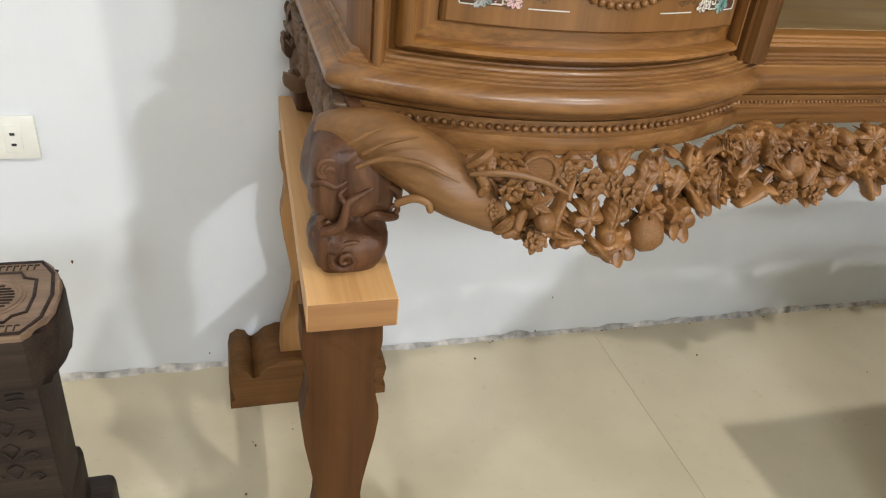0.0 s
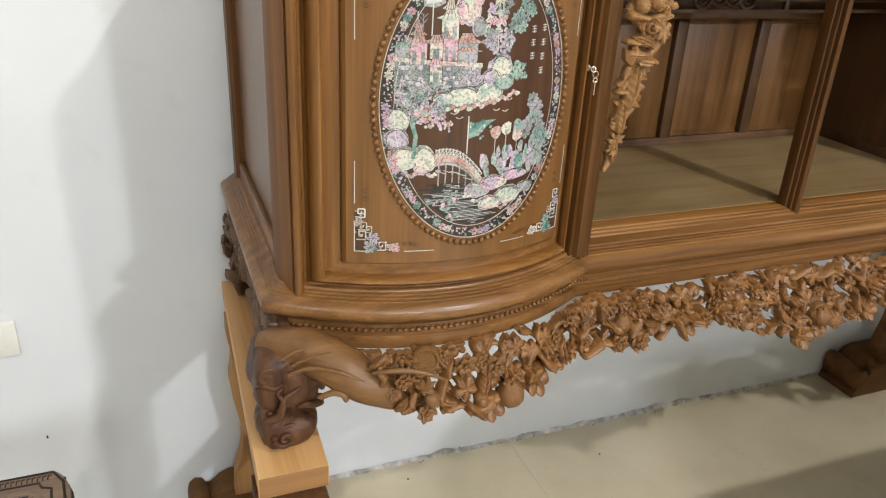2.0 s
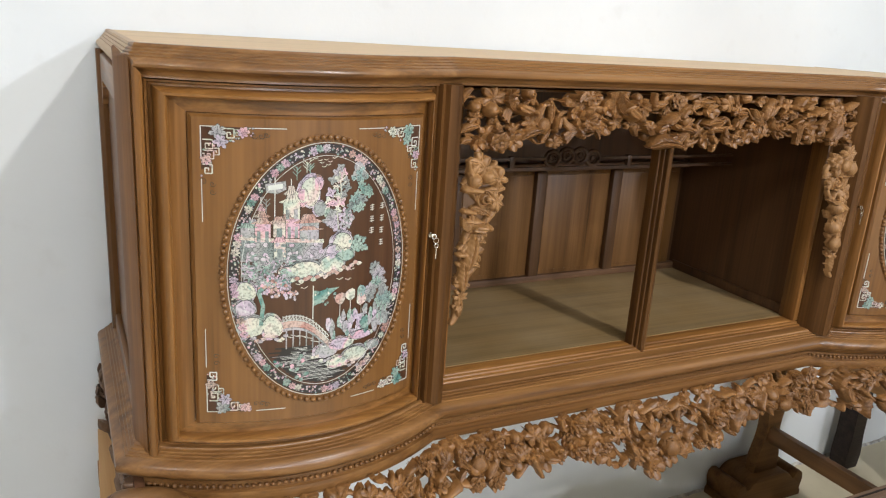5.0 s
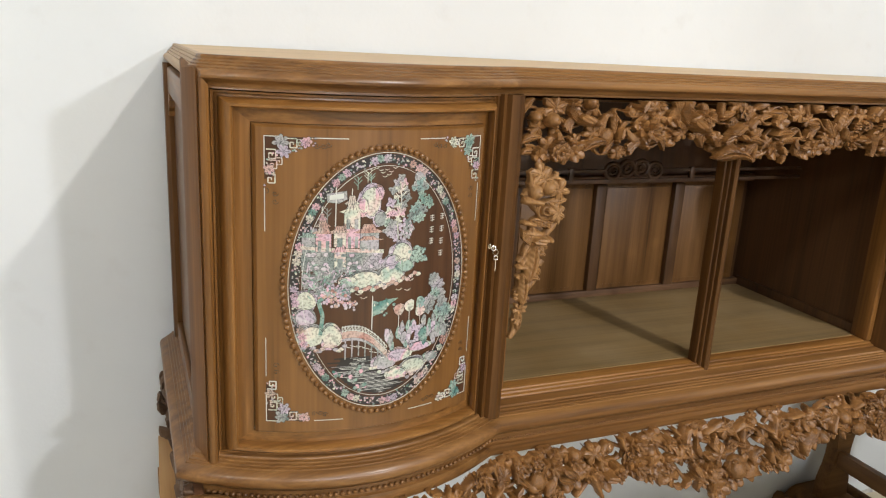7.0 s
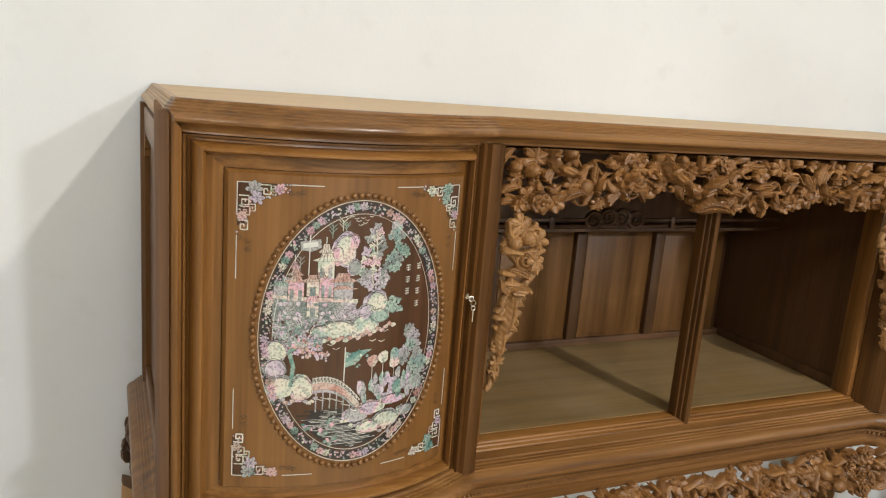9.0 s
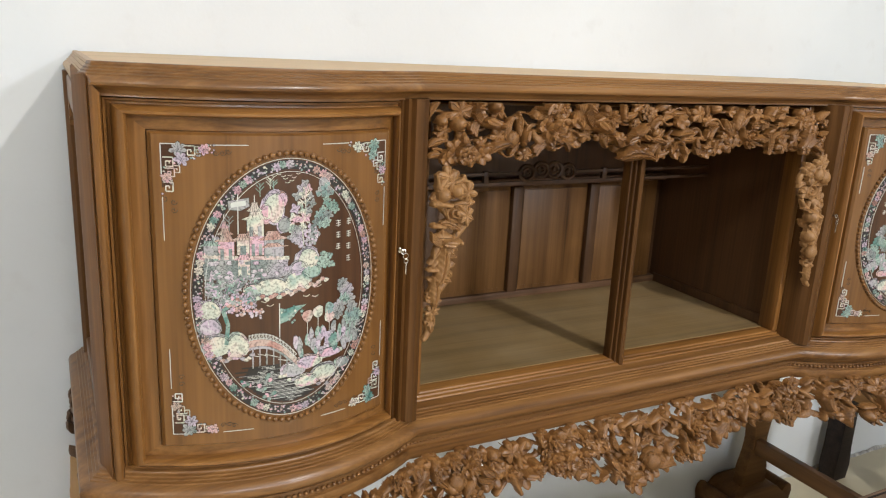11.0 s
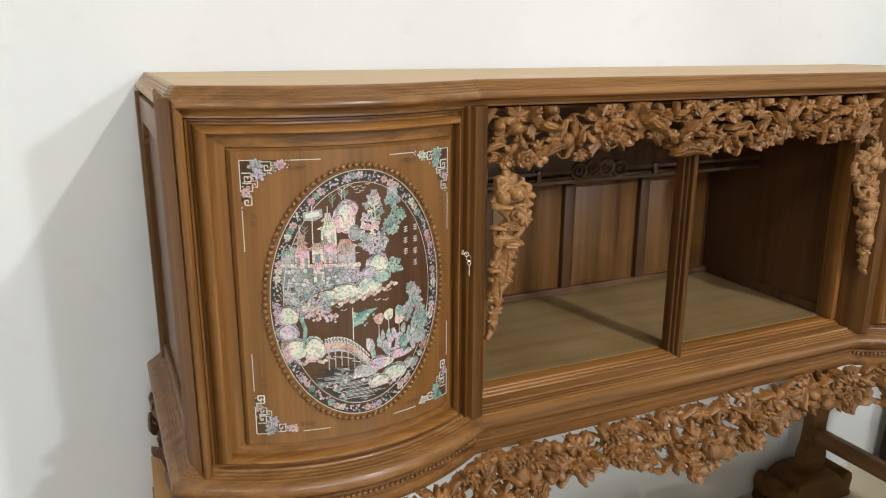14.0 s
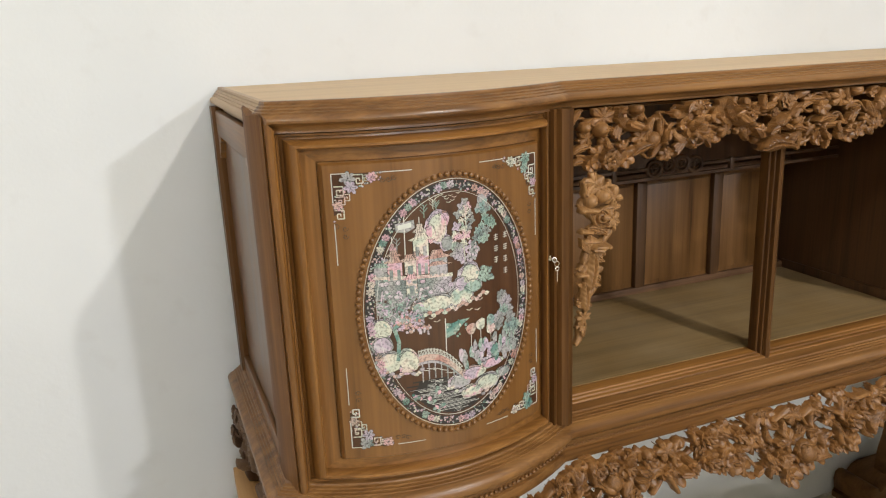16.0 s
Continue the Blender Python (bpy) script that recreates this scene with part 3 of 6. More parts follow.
def door(x_of, label):
    def at(x, z, d):
        return (x_of(x), arc_y(x) + 0.012 - d, z)

    bm = bmesh.new()
    n, mz = 22, 4
    rings = [(0.0, -0.004), (0.0, 0.004), (0.04, 0.008), (0.10, 0.0075), (0.12, 0.003), (0.21, 0.004), (0.235, 0.012), (0.28, 0.0190), (0.38, 0.0240), (0.47, 0.0235), (0.53, 0.0195), (0.55, 0.0145), (0.56, 0.0065), (0.62, 0.0060), (0.985, 0.0065), (1.0, 0.0040)]

    def loop(f, d):
        pts = []
        x0, x1, z0, z1 = D0 + f * IN_L, D1 - f * IN_R, DZ0 + f * IN_B, DZ1 - f * IN_T
        pts += [(x0 + (x1 - x0) * k / n, z0) for k in range(n)]
        pts += [(x1, z0 + (z1 - z0) * k / mz) for k in range(mz)]
        pts += [(x1 - (x1 - x0) * k / n, z1) for k in range(n)]
        pts += [(x0, z1 - (z1 - z0) * k / mz) for k in range(mz)]
        return [bm.verts.new(at(x, z, d)) for x, z in pts]

    loops = [loop(i, d) for i, d in rings]
    for p, q in zip(loops, loops[1:]):
        for j in range(len(p)):
            bm.faces.new((p[j], p[(j + 1) % len(p)], q[(j + 1) % len(p)], q[j]))
    bm.faces.ensure_lookup_table()
    for i, f in enumerate(bm.faces):
        j = i % (2 * n + 2 * mz)
        f.material_index = 1 if n <= j < n + mz or j >= 2 * n + mz else 0
    frame_ob = part("door", bm, M_WX, cabinet, label, smooth=40)
    frame_ob.data.materials.append(M_WZ)
    # the raised field
    bm = bmesh.new()
    x0, x1, z0, z1 = D0 + IN_L, D1 - IN_R, DZ0 + IN_B, DZ1 - IN_T
    levels = [(0.0, 0.006), (0.0008, 0.0135), (0.0035, FIELD)]
    grids = []
    for ins, d in levels:
        a0, a1, c0, c1 = x0 + ins, x1 - ins, z0 + ins, z1 - ins
        grids.append([[bm.verts.new(at(a0 + (a1 - a0) * k / n, zz, d)) for k in range(n + 1)] for zz in (c0, c1)])
    for g, h in zip(grids, grids[1:]):
        for k in range(n):
            bm.faces.new((g[0][k], g[0][k + 1], h[0][k + 1], h[0][k]))
            bm.faces.new((h[1][k], h[1][k + 1], g[1][k + 1], g[1][k]))
        bm.faces.new((g[0][0], h[0][0], h[1][0], g[1][0]))
        bm.faces.new((h[0][n], g[0][n], g[1][n], h[1][n]))
    g = grids[-1]
    for k in range(n):
        bm.faces.new((g[0][k], g[0][k + 1], g[1][k + 1], g[1][k]))
    part("panel", bm, M_WPANEL, frame_ob, "smooth brown wooden field", smooth=20)
    return frame_ob


DOOR_L = door(lambda x: x, "bowed wooden door with pearl inlay and a beaded oval")
DOOR_R = door(flip, "bowed wooden door with pearl inlay and a key in the lock")


# ---- stands under the cabinet ----
def stand():
    """A trestle: two shaped posts on scrolled feet, a rail between them and a board on top."""
    t = thing("trestle", (0.273, 1.14, FZ), "pale wooden trestle stand with shaped posts and scrolled feet", "stand", "stands under the cabinet")
    board = part("top_board", prism(bmesh.new(), [(0.227, 0.853), (0.319, 0.853), (0.336, 1.425), (0.244, 1.425)], 0.457, 0.491, bevel=0.002), M_TRX, t, "pale new board")
    part("end_grain", boxes(((0.228, 0.852, 0.458), (0.318, 0.856, 0.490)), bevel=0.001), M_TREND, board, "brown sawn end of the board")
    half = [(0.042, 0.457), (0.0425, 0.425), (0.041, 0.407), (0.036, 0.395), (0.0343, 0.386), (0.0362, 0.378), (0.0372, 0.370), (0.0352, 0.362), (0.0385, 0.350), (0.0422, 0.333), (0.0432, 0.315), (0.0400, 0.285), (0.0340, 0.250), (0.0282, 0.215), (0.0265, 0.195), (0.0275, 0.175), (0.0310, 0.150), (0.0390, 0.122), (0.0460, 0.100), (0.0500, 0.046)]
    for y0, y1 in ((0.868, 0.905), (1.330, 1.367)):
        bm = bmesh.new()
        xp = 0.266 if y0 < 1 else 0.281
        outline = [(xp - w, z) for w, z in half] + [(xp + w, z) for w, z in reversed(half)]
        prism(bm, outline, y0, y1, lambda x, z, y: (x, y, z), 0.002)
        # shaded colour in front, lit colour behind; one wood
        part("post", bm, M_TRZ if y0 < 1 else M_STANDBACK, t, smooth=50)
        bm = bmesh.new()
        foot = [(0.0, 0.0), (0.262, 0.0), (0.262, 0.018), (0.250, 0.020), (0.258, 0.035), (0.262, 0.058), (0.258, 0.078), (0.246, 0.088), (0.232, 0.084), (0.226, 0.070), (0.222, 0.062), (0.214, 0.074), (0.200, 0.088), (0.180, 0.096),
                (0.082, 0.096), (0.062, 0.088), (0.048, 0.074), (0.040, 0.062), (0.036, 0.070), (0.030, 0.084), (0.016, 0.088), (0.004, 0.078), (0.0, 0.058), (0.004, 0.035), (0.012, 0.020), (0.0, 0.018)]
        prism(bm, [(x * 1.07 + 0.140, z + FZ) for x, z in foot], y0 - 0.03, y1 + 0.055, lambda x, z, y: (x, y, z), 0.003)
        part("foot", bm, M_FOOT, t, smooth=50)
    part("rail", boxes(((0.262, 0.90, 0.150), (0.284, 1.34, 0.198)), bevel=0.002), M_TRY, t)
    part("tenon", boxes(((0.259, 0.862, 0.150), (0.271, 0.90, 0.188)), bevel=0.002), M_TRY, t, "small tenon end")
    return t


TRESTLE = stand()
FAR_TRESTLE = copy_thing(TRESTLE, pose(2.057, 1.14, FZ))
for piece in FAR_TRESTLE.children:
    if piece.name.startswith("post"):
        piece.data = piece.data.copy()
        piece.data.materials[0] = M_FOOT

# ---- neighbouring chair and table ----
def armchair():
    c = thing("armchair", (-0.3, 0.6, FZ), "dark carved wooden armchair with a worn engraved armrest", "chair")
    end = [(-0.085, 0.779), (-0.002, 0.779), (0.004, 0.785), (0.006, 0.792), (0.013, 0.800), (0.018, 0.816), (0.019, 0.836), (0.018, 0.857), (0.013, 0.872), (0.006, 0.880), (0.004, 0.888), (-0.002, 0.894), (-0.085, 0.894)]
    bm = bmesh.new()
    prism(bm, end, 0.478, 0.530, bevel=0.004)
    part("armrest_end", bm, M_DARK, c, "nearly black armrest end")
    bm = bmesh.new()
    prism(bm, [(-0.036 + (x + 0.036) * 0.97, 0.8365 + (y - 0.8365) * 0.97) for x, y in end], 0.526, 0.535, bevel=0.002)
    top = part("armrest_top", bm, M_ARM, c, "worn pinkish brown top with engraved border and round mark")

    def ridge(pts, w=0.0016, z=0.5352, m=M_ARM, nm="engraving"):
        b = bmesh.new()
        tube(b, [(x, y, z) for x, y in pts], w, 5)
        part(nm, b, m, top)

    # border, inner border with stepped corners, round mark with bars
    ridge([(-0.080, 0.784), (-0.004, 0.784), (0.008, 0.803), (0.012, 0.836), (0.008, 0.869), (-0.004, 0.889), (-0.080, 0.889), (-0.080, 0.784)], 0.0018, 0.5352, M_DARK)
    ridge([(-0.066, 0.800), (-0.018, 0.800), (-0.014, 0.808), (-0.004, 0.812), (-0.002, 0.836), (-0.004, 0.860), (-0.014, 0.864), (-0.018, 0.873), (-0.066, 0.873), (-0.066, 0.800)], 0.0016, 0.5352, M_DARK)
    for q in (0.027, 0.023):
        ridge([(-0.036 + q * math.cos(a), 0.836 + q * math.sin(a)) for a in (2 * math.pi * k / 28 for k in range(29))], 0.0013)
    for k in range(-4, 5):
        w = math.sqrt(max(0, 0.019 ** 2 - (k * 0.0042) ** 2))
        for lo, hi in ((-w, -0.002), (0.002, w)):
            if hi - lo > 0.003:
                ridge([(-0.036 + lo, 0.836 + k * 0.0042), (-0.036 + hi, 0.836 + k * 0.0042)], 0.0010, 0.5352, M_DARK)
    ridge([(-0.036, 0.818), (-0.036, 0.854)], 0.0010, 0.5352, M_DARK)
    r = random.Random(3)
    for k in range(13):
        x = -0.075 + 0.0055 * k
        for y in (0.792, 0.881):
            ridge([(x, y - 0.004), (x, y + 0.003), (x + 0.0035, y + 0.003)], 0.0008, 0.5352, M_DARK)
    part("armrest", boxes(((-0.60, 0.790, 0.484), (-0.085, 0.885, 0.527)), bevel=0.004), M_RED, c)
    part("armrest_groove", boxes(((-0.60, 0.806, 0.5265), (-0.09, 0.868, 0.530)), bevel=0.0015), M_RED, c)
    bm = bmesh.new()
    prism(bm, [(-0.072, 0.478), (-0.006, 0.478), (-0.006, 0.29), (-0.078, 0.29)], 0.802, 0.876, lambda x, z, y: (x, y, z), 0.003)
    post_ob = part("arm_post", bm, M_DARK, c, "black carved arm post")

    def carve(pts, w=0.0008):
        b = bmesh.new()
        smooth_tube(b, [(x, 0.8008, z) for x, z in pts], w, 6)
        part("carving", b, M_DARK, post_ob)

    xc = -0.039
    for z in (0.458, 0.452):
        for sg in (-1, 1):
            carve([(xc + sg * 0.007, z), (xc + sg * 0.014, z + 0.001), (xc + sg * 0.021, z)])
    carve([(xc - 0.022, 0.440), (xc - 0.015, 0.443), (xc - 0.008, 0.440), (xc, 0.444), (xc + 0.008, 0.440), (xc + 0.015, 0.443), (xc + 0.022, 0.440)])
    for k in range(3):
        z = 0.428 - 0.026 * k
        for sg in (-1, 1):
            carve([(xc, z), (xc + sg * 0.007, z - 0.006), (xc + sg * 0.004, z - 0.013), (xc, z - 0.018)])
            carve([(xc + sg * 0.010, z - 0.016), (xc + sg * 0.017, z - 0.012), (xc + sg * 0.022, z - 0.018), (xc + sg * 0.017, z - 0.022)])
    part("post_edge", boxes(((-0.108, 0.806, 0.28), (-0.080, 0.87, 0.478)), bevel=0.003), M_RED, c)
    part("seat_rail", boxes(((-0.62, 0.822, 0.20), (-0.004, 0.895, 0.305)), bevel=0.008), M_DARK, c)
    part("lower_rail", boxes(((-0.62, 0.790, 0.12), (0.019, 0.912, 0.238)), bevel=0.008), M_DARK, c)
    part("foot", boxes(((-0.08, 0.80, FZ), (0.012, 0.89, 0.12)), bevel=0.008), M_DARK, c)
    return c


armchair()

def tea_table():
    t = thing("tea_table", (1.75, 0.27, FZ), "dark carved wooden low table with a reddish engraved top", "table")
    top = part("top", boxes(((1.13, -0.15, 0.492), (2.35, 0.690, 0.528)), bevel=0.005), M_ARM, t, "worn reddish engraved top")
    r = random.Random(8)

    def line(pts, w, m):
        b = bmesh.new()
        tube(b, pts, w, 5)
        part("engraving", b, m, top)

    for d in (0.012, 0.060):
        line([(1.13 + d, -0.15 + d, 0.5283), (1.13 + d, 0.69 - d, 0.5283), (2.35 - d, 0.69 - d, 0.5283)], 0.0022, M_DARK)
    for k in range(38):
        x, y = 1.155 + 0.029 * k, 0.656
        line([(x + 0.010 * (1 - i / 14) * math.cos(i * 0.6 + k), y + 0.012 * (1 - i / 14) * math.sin(i * 0.6 + k), 0.5283) for i in range(13)], 0.0016, M_ARM if k % 2 else M_DARK)
    part("apron", boxes(((1.16, -0.12, 0.40), (2.32, 0.665, 0.492)), bevel=0.004), M_DARK, t)
    for x, y in ((1.16, -0.12), (2.24, -0.12), (1.16, 0.585), (2.24, 0.585)):
        part("leg", boxes(((x, y, FZ), (x + 0.08, y + 0.08, 0.40)), bevel=0.006), M_DARK, t)
    return t


tea_table()


# dark chair standing past the far end of the cabinet
def far_chair():
    c = thing("dark_chair", (2.72, 1.16, FZ), "dark carved wooden chair standing by the wall", "chair")
    for x, y in ((2.47, 1.02), (2.92, 1.02), (2.47, 1.34), (2.92, 1.34)):
        bm = bmesh.new()
        prism(bm, [(x, FZ), (x + 0.062, FZ), (x + 0.07, FZ + 0.05), (x + 0.055, FZ + 0.12), (x + 0.06, 0.36), (x, 0.36), (x + 0.008, FZ + 0.12), (x - 0.006, FZ + 0.05)], y, y + 0.06, lambda u, z, v: (u, v, z), 0.004)
        part("leg", bm, M_DARK, c)
    part("seat", boxes(((2.45, 1.00, 0.36), (3.0, 1.42, 0.42)), bevel=0.008), M_DARK, c)
    part("backrest", boxes(((2.46, 1.37, 0.42), (2.99, 1.415, 0.95)), bevel=0.008), M_DARK, c)
    return c


far_chair()


# ---- wall fittings ----
def socket():
    t = thing("wall_socket", (-0.17, WALL_Y - 0.005, 0.41), "cream plastic double wall socket", "socket")
    part("plate", boxes(((-0.232, WALL_Y - 0.009, 0.393), (-0.113, WALL_Y - 0.0005, 0.462)), bevel=0.003), M_SOCKET, t)
    for x in (-0.200, -0.146):
        part("module", boxes(((x - 0.012, WALL_Y - 0.0105, 0.405), (x + 0.012, WALL_Y - 0.0085, 0.450)), bevel=0.001), M_SOCKET, t)
        for z in (0.418, 0.435):
            part("slot", boxes(((x - 0.0035, WALL_Y - 0.0110, z - 0.0022), (x + 0.0035, WALL_Y - 0.0100, z + 0.0022)), bevel=0.0008), M_HOLE, t)
    return t


socket()


def crumbs():
    """Rough mortar left along the foot of the wall."""
    r = random.Random(9)
    bm = bmesh.new()
    n = 260
    prof = []
    for k in range(n + 1):
        x = -1.2 + 4.6 * k / n
        d = 0.004 + 0.010 * abs(noise.noise(Vector((x * 9, 0, 0)))) + 0.003 * r.random()
        hgt = 0.006 + 0.016 * abs(noise.noise(Vector((x * 13, 5, 0)))) + 0.003 * r.random()
        prof.append([bm.verts.new(p) for p in ((x, WALL_Y - d, FZ), (x, WALL_Y - d * 0.6, FZ + hgt * 0.6), (x, WALL_Y - 0.001, FZ + hgt))])
    for p, q in zip(prof, prof[1:]):
        for k in range(2):
            bm.faces.new((p[k], q[k], q[k + 1], p[k + 1]))
    tagged(part("trim", bm, M_CRUMB, None, smooth=60), "rough white mortar along the foot of the wall", "trim", kind="structure")


crumbs()


def specks():
    """Bits of grit on the floor and dark nicks in the plaster."""
    r = random.Random(31)
    bm = bmesh.new()
    for x, y in ((0.174, 1.214), (0.158, 1.103), (0.243, 1.233), (0.037, 1.061), (0.178, 1.205), (1.32, 0.98), (1.1, 1.31), (0.62, 1.37), (1.45, 1.2)):
        ball(bm, (x, y, FZ + 0.001), r.uniform(0.0016, 0.0032), (1, r.uniform(0.6, 1.6), 0.5), 1)
    for k in range(24):
        x = 0.3 + 1.9 * r.random()
        ball(bm, (x, WALL_Y - 0.004 - 0.010 * r.random(), FZ + 0.001), r.uniform(0.0008, 0.0020), (1.5, 1, 0.6), 1)
    for x, z in ((0.106, -0.02), (1.068, 0.179), (0.797, 0.046), (0.772, -0.04), (-0.35, 0.92), (-0.1, 0.2)):
        ball(bm, (x, WALL_Y, z), r.uniform(0.0018, 0.0030), (0.7, 0.4, 1.4), 1)
    tagged(part("grit", bm, M_FOOT, None), "scattered dark grit and wall nicks", "grit", kind="stuff")


specks()


# ---- carvings ----
M_BRACK = wood("pale_carved_wood", 2, (0.115, 0.053, 0.016), (0.26, 0.129, 0.041), (0.39, 0.210, 0.077), 0.5, 0.25, 1.4)
rnd = random.Random(7)


def share(name, bm, material, smooth=50):
    bmesh.ops.recalc_face_normals(bm, faces=bm.faces)
    me = bpy.data.meshes.new(name)
    lim = radians(smooth)
    for f in bm.faces:
        f.smooth = True
    for e in bm.edges:
        if len(e.link_faces) == 2 and e.calc_face_angle(0) > lim:
            e.smooth = False
    bm.to_mesh(me)
    bm.free()
    me.materials.append(material)
    return me


def add_leaf(bm, m, width=0.24, curl=0.3, teeth=0.0, rows=6):
    """A pointed leaf with a sunk mid-vein, unit length along z, facing -y."""
    front, back = [], []
    for i in range(rows + 1):
        t = i / rows
        w = width * (math.sin(math.pi * min(1, t * 0.93 + 0.07)) ** 0.75) * (1 + teeth * (1 if i % 2 else -1))
        w = max(w, 0.012)
        y = -curl * math.sin(t * 2.4) - 0.05
        front.append([bm.verts.new(m @ Vector(p)) for p in ((-w, y + 0.05, t), (-w * 0.5, y - 0.07, t), (0, y - 0.02, t), (w * 0.5, y - 0.07, t), (w, y + 0.05, t))])
        back.append(bm.verts.new(m @ Vector((0, y + 0.30 * (0.3 + math.sin(math.pi * t)), t))))
    for i in range(rows):
        a, b = front[i], front[i + 1]
        for k in range(4):
            bm.faces.new((a[k], a[k + 1], b[k + 1], b[k]))
        bm.faces.new((a[4], back[i], back[i + 1], b[4]))
        bm.faces.new((back[i], a[0], b[0], back[i + 1]))
    bm.faces.new((*front[0], back[0]))
    bm.faces.new((*front[-1][::-1], back[-1]))


def leaf_mesh(material, **kw):
    bm = bmesh.new()
    add_leaf(bm, Matrix.Identity(4), **kw)
    return share("leaf", bm, material)


def lobed_leaf_mesh(material):
    """A leaf of five pointed lobes, like a vine's."""
    bm = bmesh.new()
    for a, s in ((-100, 0.55), (-52, 0.8), (0, 1.0), (50, 0.82), (98, 0.52)):
        add_leaf(bm, Matrix.Rotation(radians(a), 4, "Y") @ Matrix.Scale(s * 0.62, 4), width=0.26, curl=0.22, rows=4)
    return share("lobed_leaf", bm, material)


def flower_mesh(material, petals=6, layers=2):
    bm = bmesh.new()
    for l in range(layers):
        for k in range(petals):
            a = 360 / petals * (k + 0.5 * l)
            m = Matrix.Rotation(radians(a), 4, "Y") @ Matrix.Translation((0, -0.10 * l, 0.05)) @ Matrix.Scale(0.48 - 0.14 * l, 4)
            add_leaf(bm, m, width=0.44, curl=0.18 + 0.2 * l, rows=4)
    ball(bm, (0, -0.22, 0), 0.11, sub=1)
    return share("flower", bm, material)


def fruit_mesh(material):
    bm = bmesh.new()
    bmesh.ops.create_uvsphere(bm, u_segments=12, v_segments=8, radius=0.5)
    for v in bm.verts:
        a = math.atan2(v.co.y, v.co.x)
        v.co *= 1 + 0.035 * math.cos(5 * a)
        if v.co.z > 0.42:
            v.co.z += 0.09
    for k in range(4):
        add_leaf(bm, Matrix.Rotation(radians(90 * k), 4, "Z") @ Matrix.Translation((0, 0, 0.45)) @ Matrix.Rotation(radians(40), 4, "X") @ Matrix.Scale(0.28, 4), width=0.3, rows=3)
    return share("fruit", bm, material)


def curl_mesh(material, turns=1.3):
    """A scrolling tendril."""
    bm = bmesh.new()
    pts, rad = [], []
    for i in range(19):
        t = i / 18
        a = t * turns * 2 * math.pi
        r = 0.5 * (1 - 0.72 * t)
        pts.append((r * math.cos(a), -0.16 * t, r * math.sin(a)))
        rad.append(0.10 * (1 - 0.45 * t))
    tube(bm, pts, rad, 6)
    return share("tendril", bm, material)


def stub_mesh(material):
    """A bent, blunt branch."""
    bm = bmesh.new()
    smooth_tube(bm, [(0, 0.1, -0.5), (0.06, -0.06, -0.2), (-0.04, -0.18, 0.12), (0.10, -0.10, 0.42)], [0.13, 0.19, 0.17, 0.14], 9, 4)
    return share("branch", bm, material, 80)


def disc_mesh(material):
    bm = bmesh.new()
    prof = [(0.0, 0.0), (0.34, 0.0), (0.36, -0.05), (0.40, -0.07), (0.45, -0.06), (0.48, 0.0), (0.5, 0.14), (0.40, 0.26)]
    rings = []
    for r, y in prof:
        rings.append([bm.verts.new((r * math.cos(a), y, r * math.sin(a))) for a in (2 * math.pi * k / 20 for k in range(20))] if r else [bm.verts.new((0, y, 0))])
    for p, q in zip(rings, rings[1:]):
        for k in range(20):
            if len(p) == 1:
                bm.faces.new((p[0], q[k], q[(k + 1) % 20]))
            else:
                bm.faces.new((p[k], q[k], q[(k + 1) % 20], p[(k + 1) % 20]))
    bm.faces.new(rings[-1])
    return share("cut_stump", bm, material)


def kit(material):
    return dict(leaf=leaf_mesh(material), broad=leaf_mesh(material, width=0.34, curl=0.45), 
                lobed=lobed_leaf_mesh(material), flower=flower_mesh(material), rose=flower_mesh(material, 5, 3), fruit=fruit_mesh(material), curl=curl_mesh(material), stub=stub_mesh(material), disc=disc_mesh(material))


def lay(me, parent, at, size, spin, tilt=0.0, turn=0.0, flat=1.0):
    ob = new(me.name.split(".")[0], me)
    ob.parent = parent
    ob.matrix_basis = Matrix.Translation(at) @ Matrix.Rotation(radians(turn), 4, "Z") @ Matrix.Rotation(radians(tilt), 4, "X") @ Matrix.Rotation(radians(spin), 4, "Y") @ Matrix.Diagonal((size, size * flat, size, 1))
    return ob


def lookup(table, x):
    for (x0, z0), (x1, z1) in zip(table, table[1:]):
        if x0 <= x <= x1:
            return z0 + (z1 - z0) * (x - x0) / (x1 - x0)
    return table[0][1] if x < table[0][0] else table[-1][1]


WARP = 0.0012


def stamp_field(s0, s1, z0, z1, motifs, step):
    """Heights of a carved relief on an even net over (s, z); -1 where it is cut through."""
    ns, nz = int((s1 - s0) / step) + 1, int((z1 - z0) / step) + 1
    gs, gz = s0 + step * np.arange(ns), z0 + step * np.arange(nz)
    field = np.full((ns, nz), -1.0)
    for kind, s, z, size, spin, lift in motifs:
        reach = size * 0.75
        i0, i1 = max(0, int((s - reach - s0) / step)), min(ns, int((s + reach - s0) / step) + 2)
        j0, j1 = max(0, int((z - reach - z0) / step)), min(nz, int((z + reach - z0) / step) + 2)
        if i1 - i0 < 2 or j1 - j0 < 2:
            continue
        ds, dz = np.meshgrid(gs[i0:i1] - s, gz[j0:j1] - z, indexing="ij")
        c, k = math.cos(spin), math.sin(spin)
        u, v = (ds * c + dz * k) / size, (-ds * k + dz * c) / size
        h = MOTIFS[kind](u, v) * size
        h = np.where(h > 0, h + lift + WARP * np.sin(110 * ds + 9 * spin), -1.0)
        field[i0:i1, j0:j1] = np.maximum(field[i0:i1, j0:j1], h)
    return gs, gz, field


def dome(d, r):
    return np.where(d < r, np.sqrt(np.maximum(0, 1 - (d / r) ** 2)), 0.0)


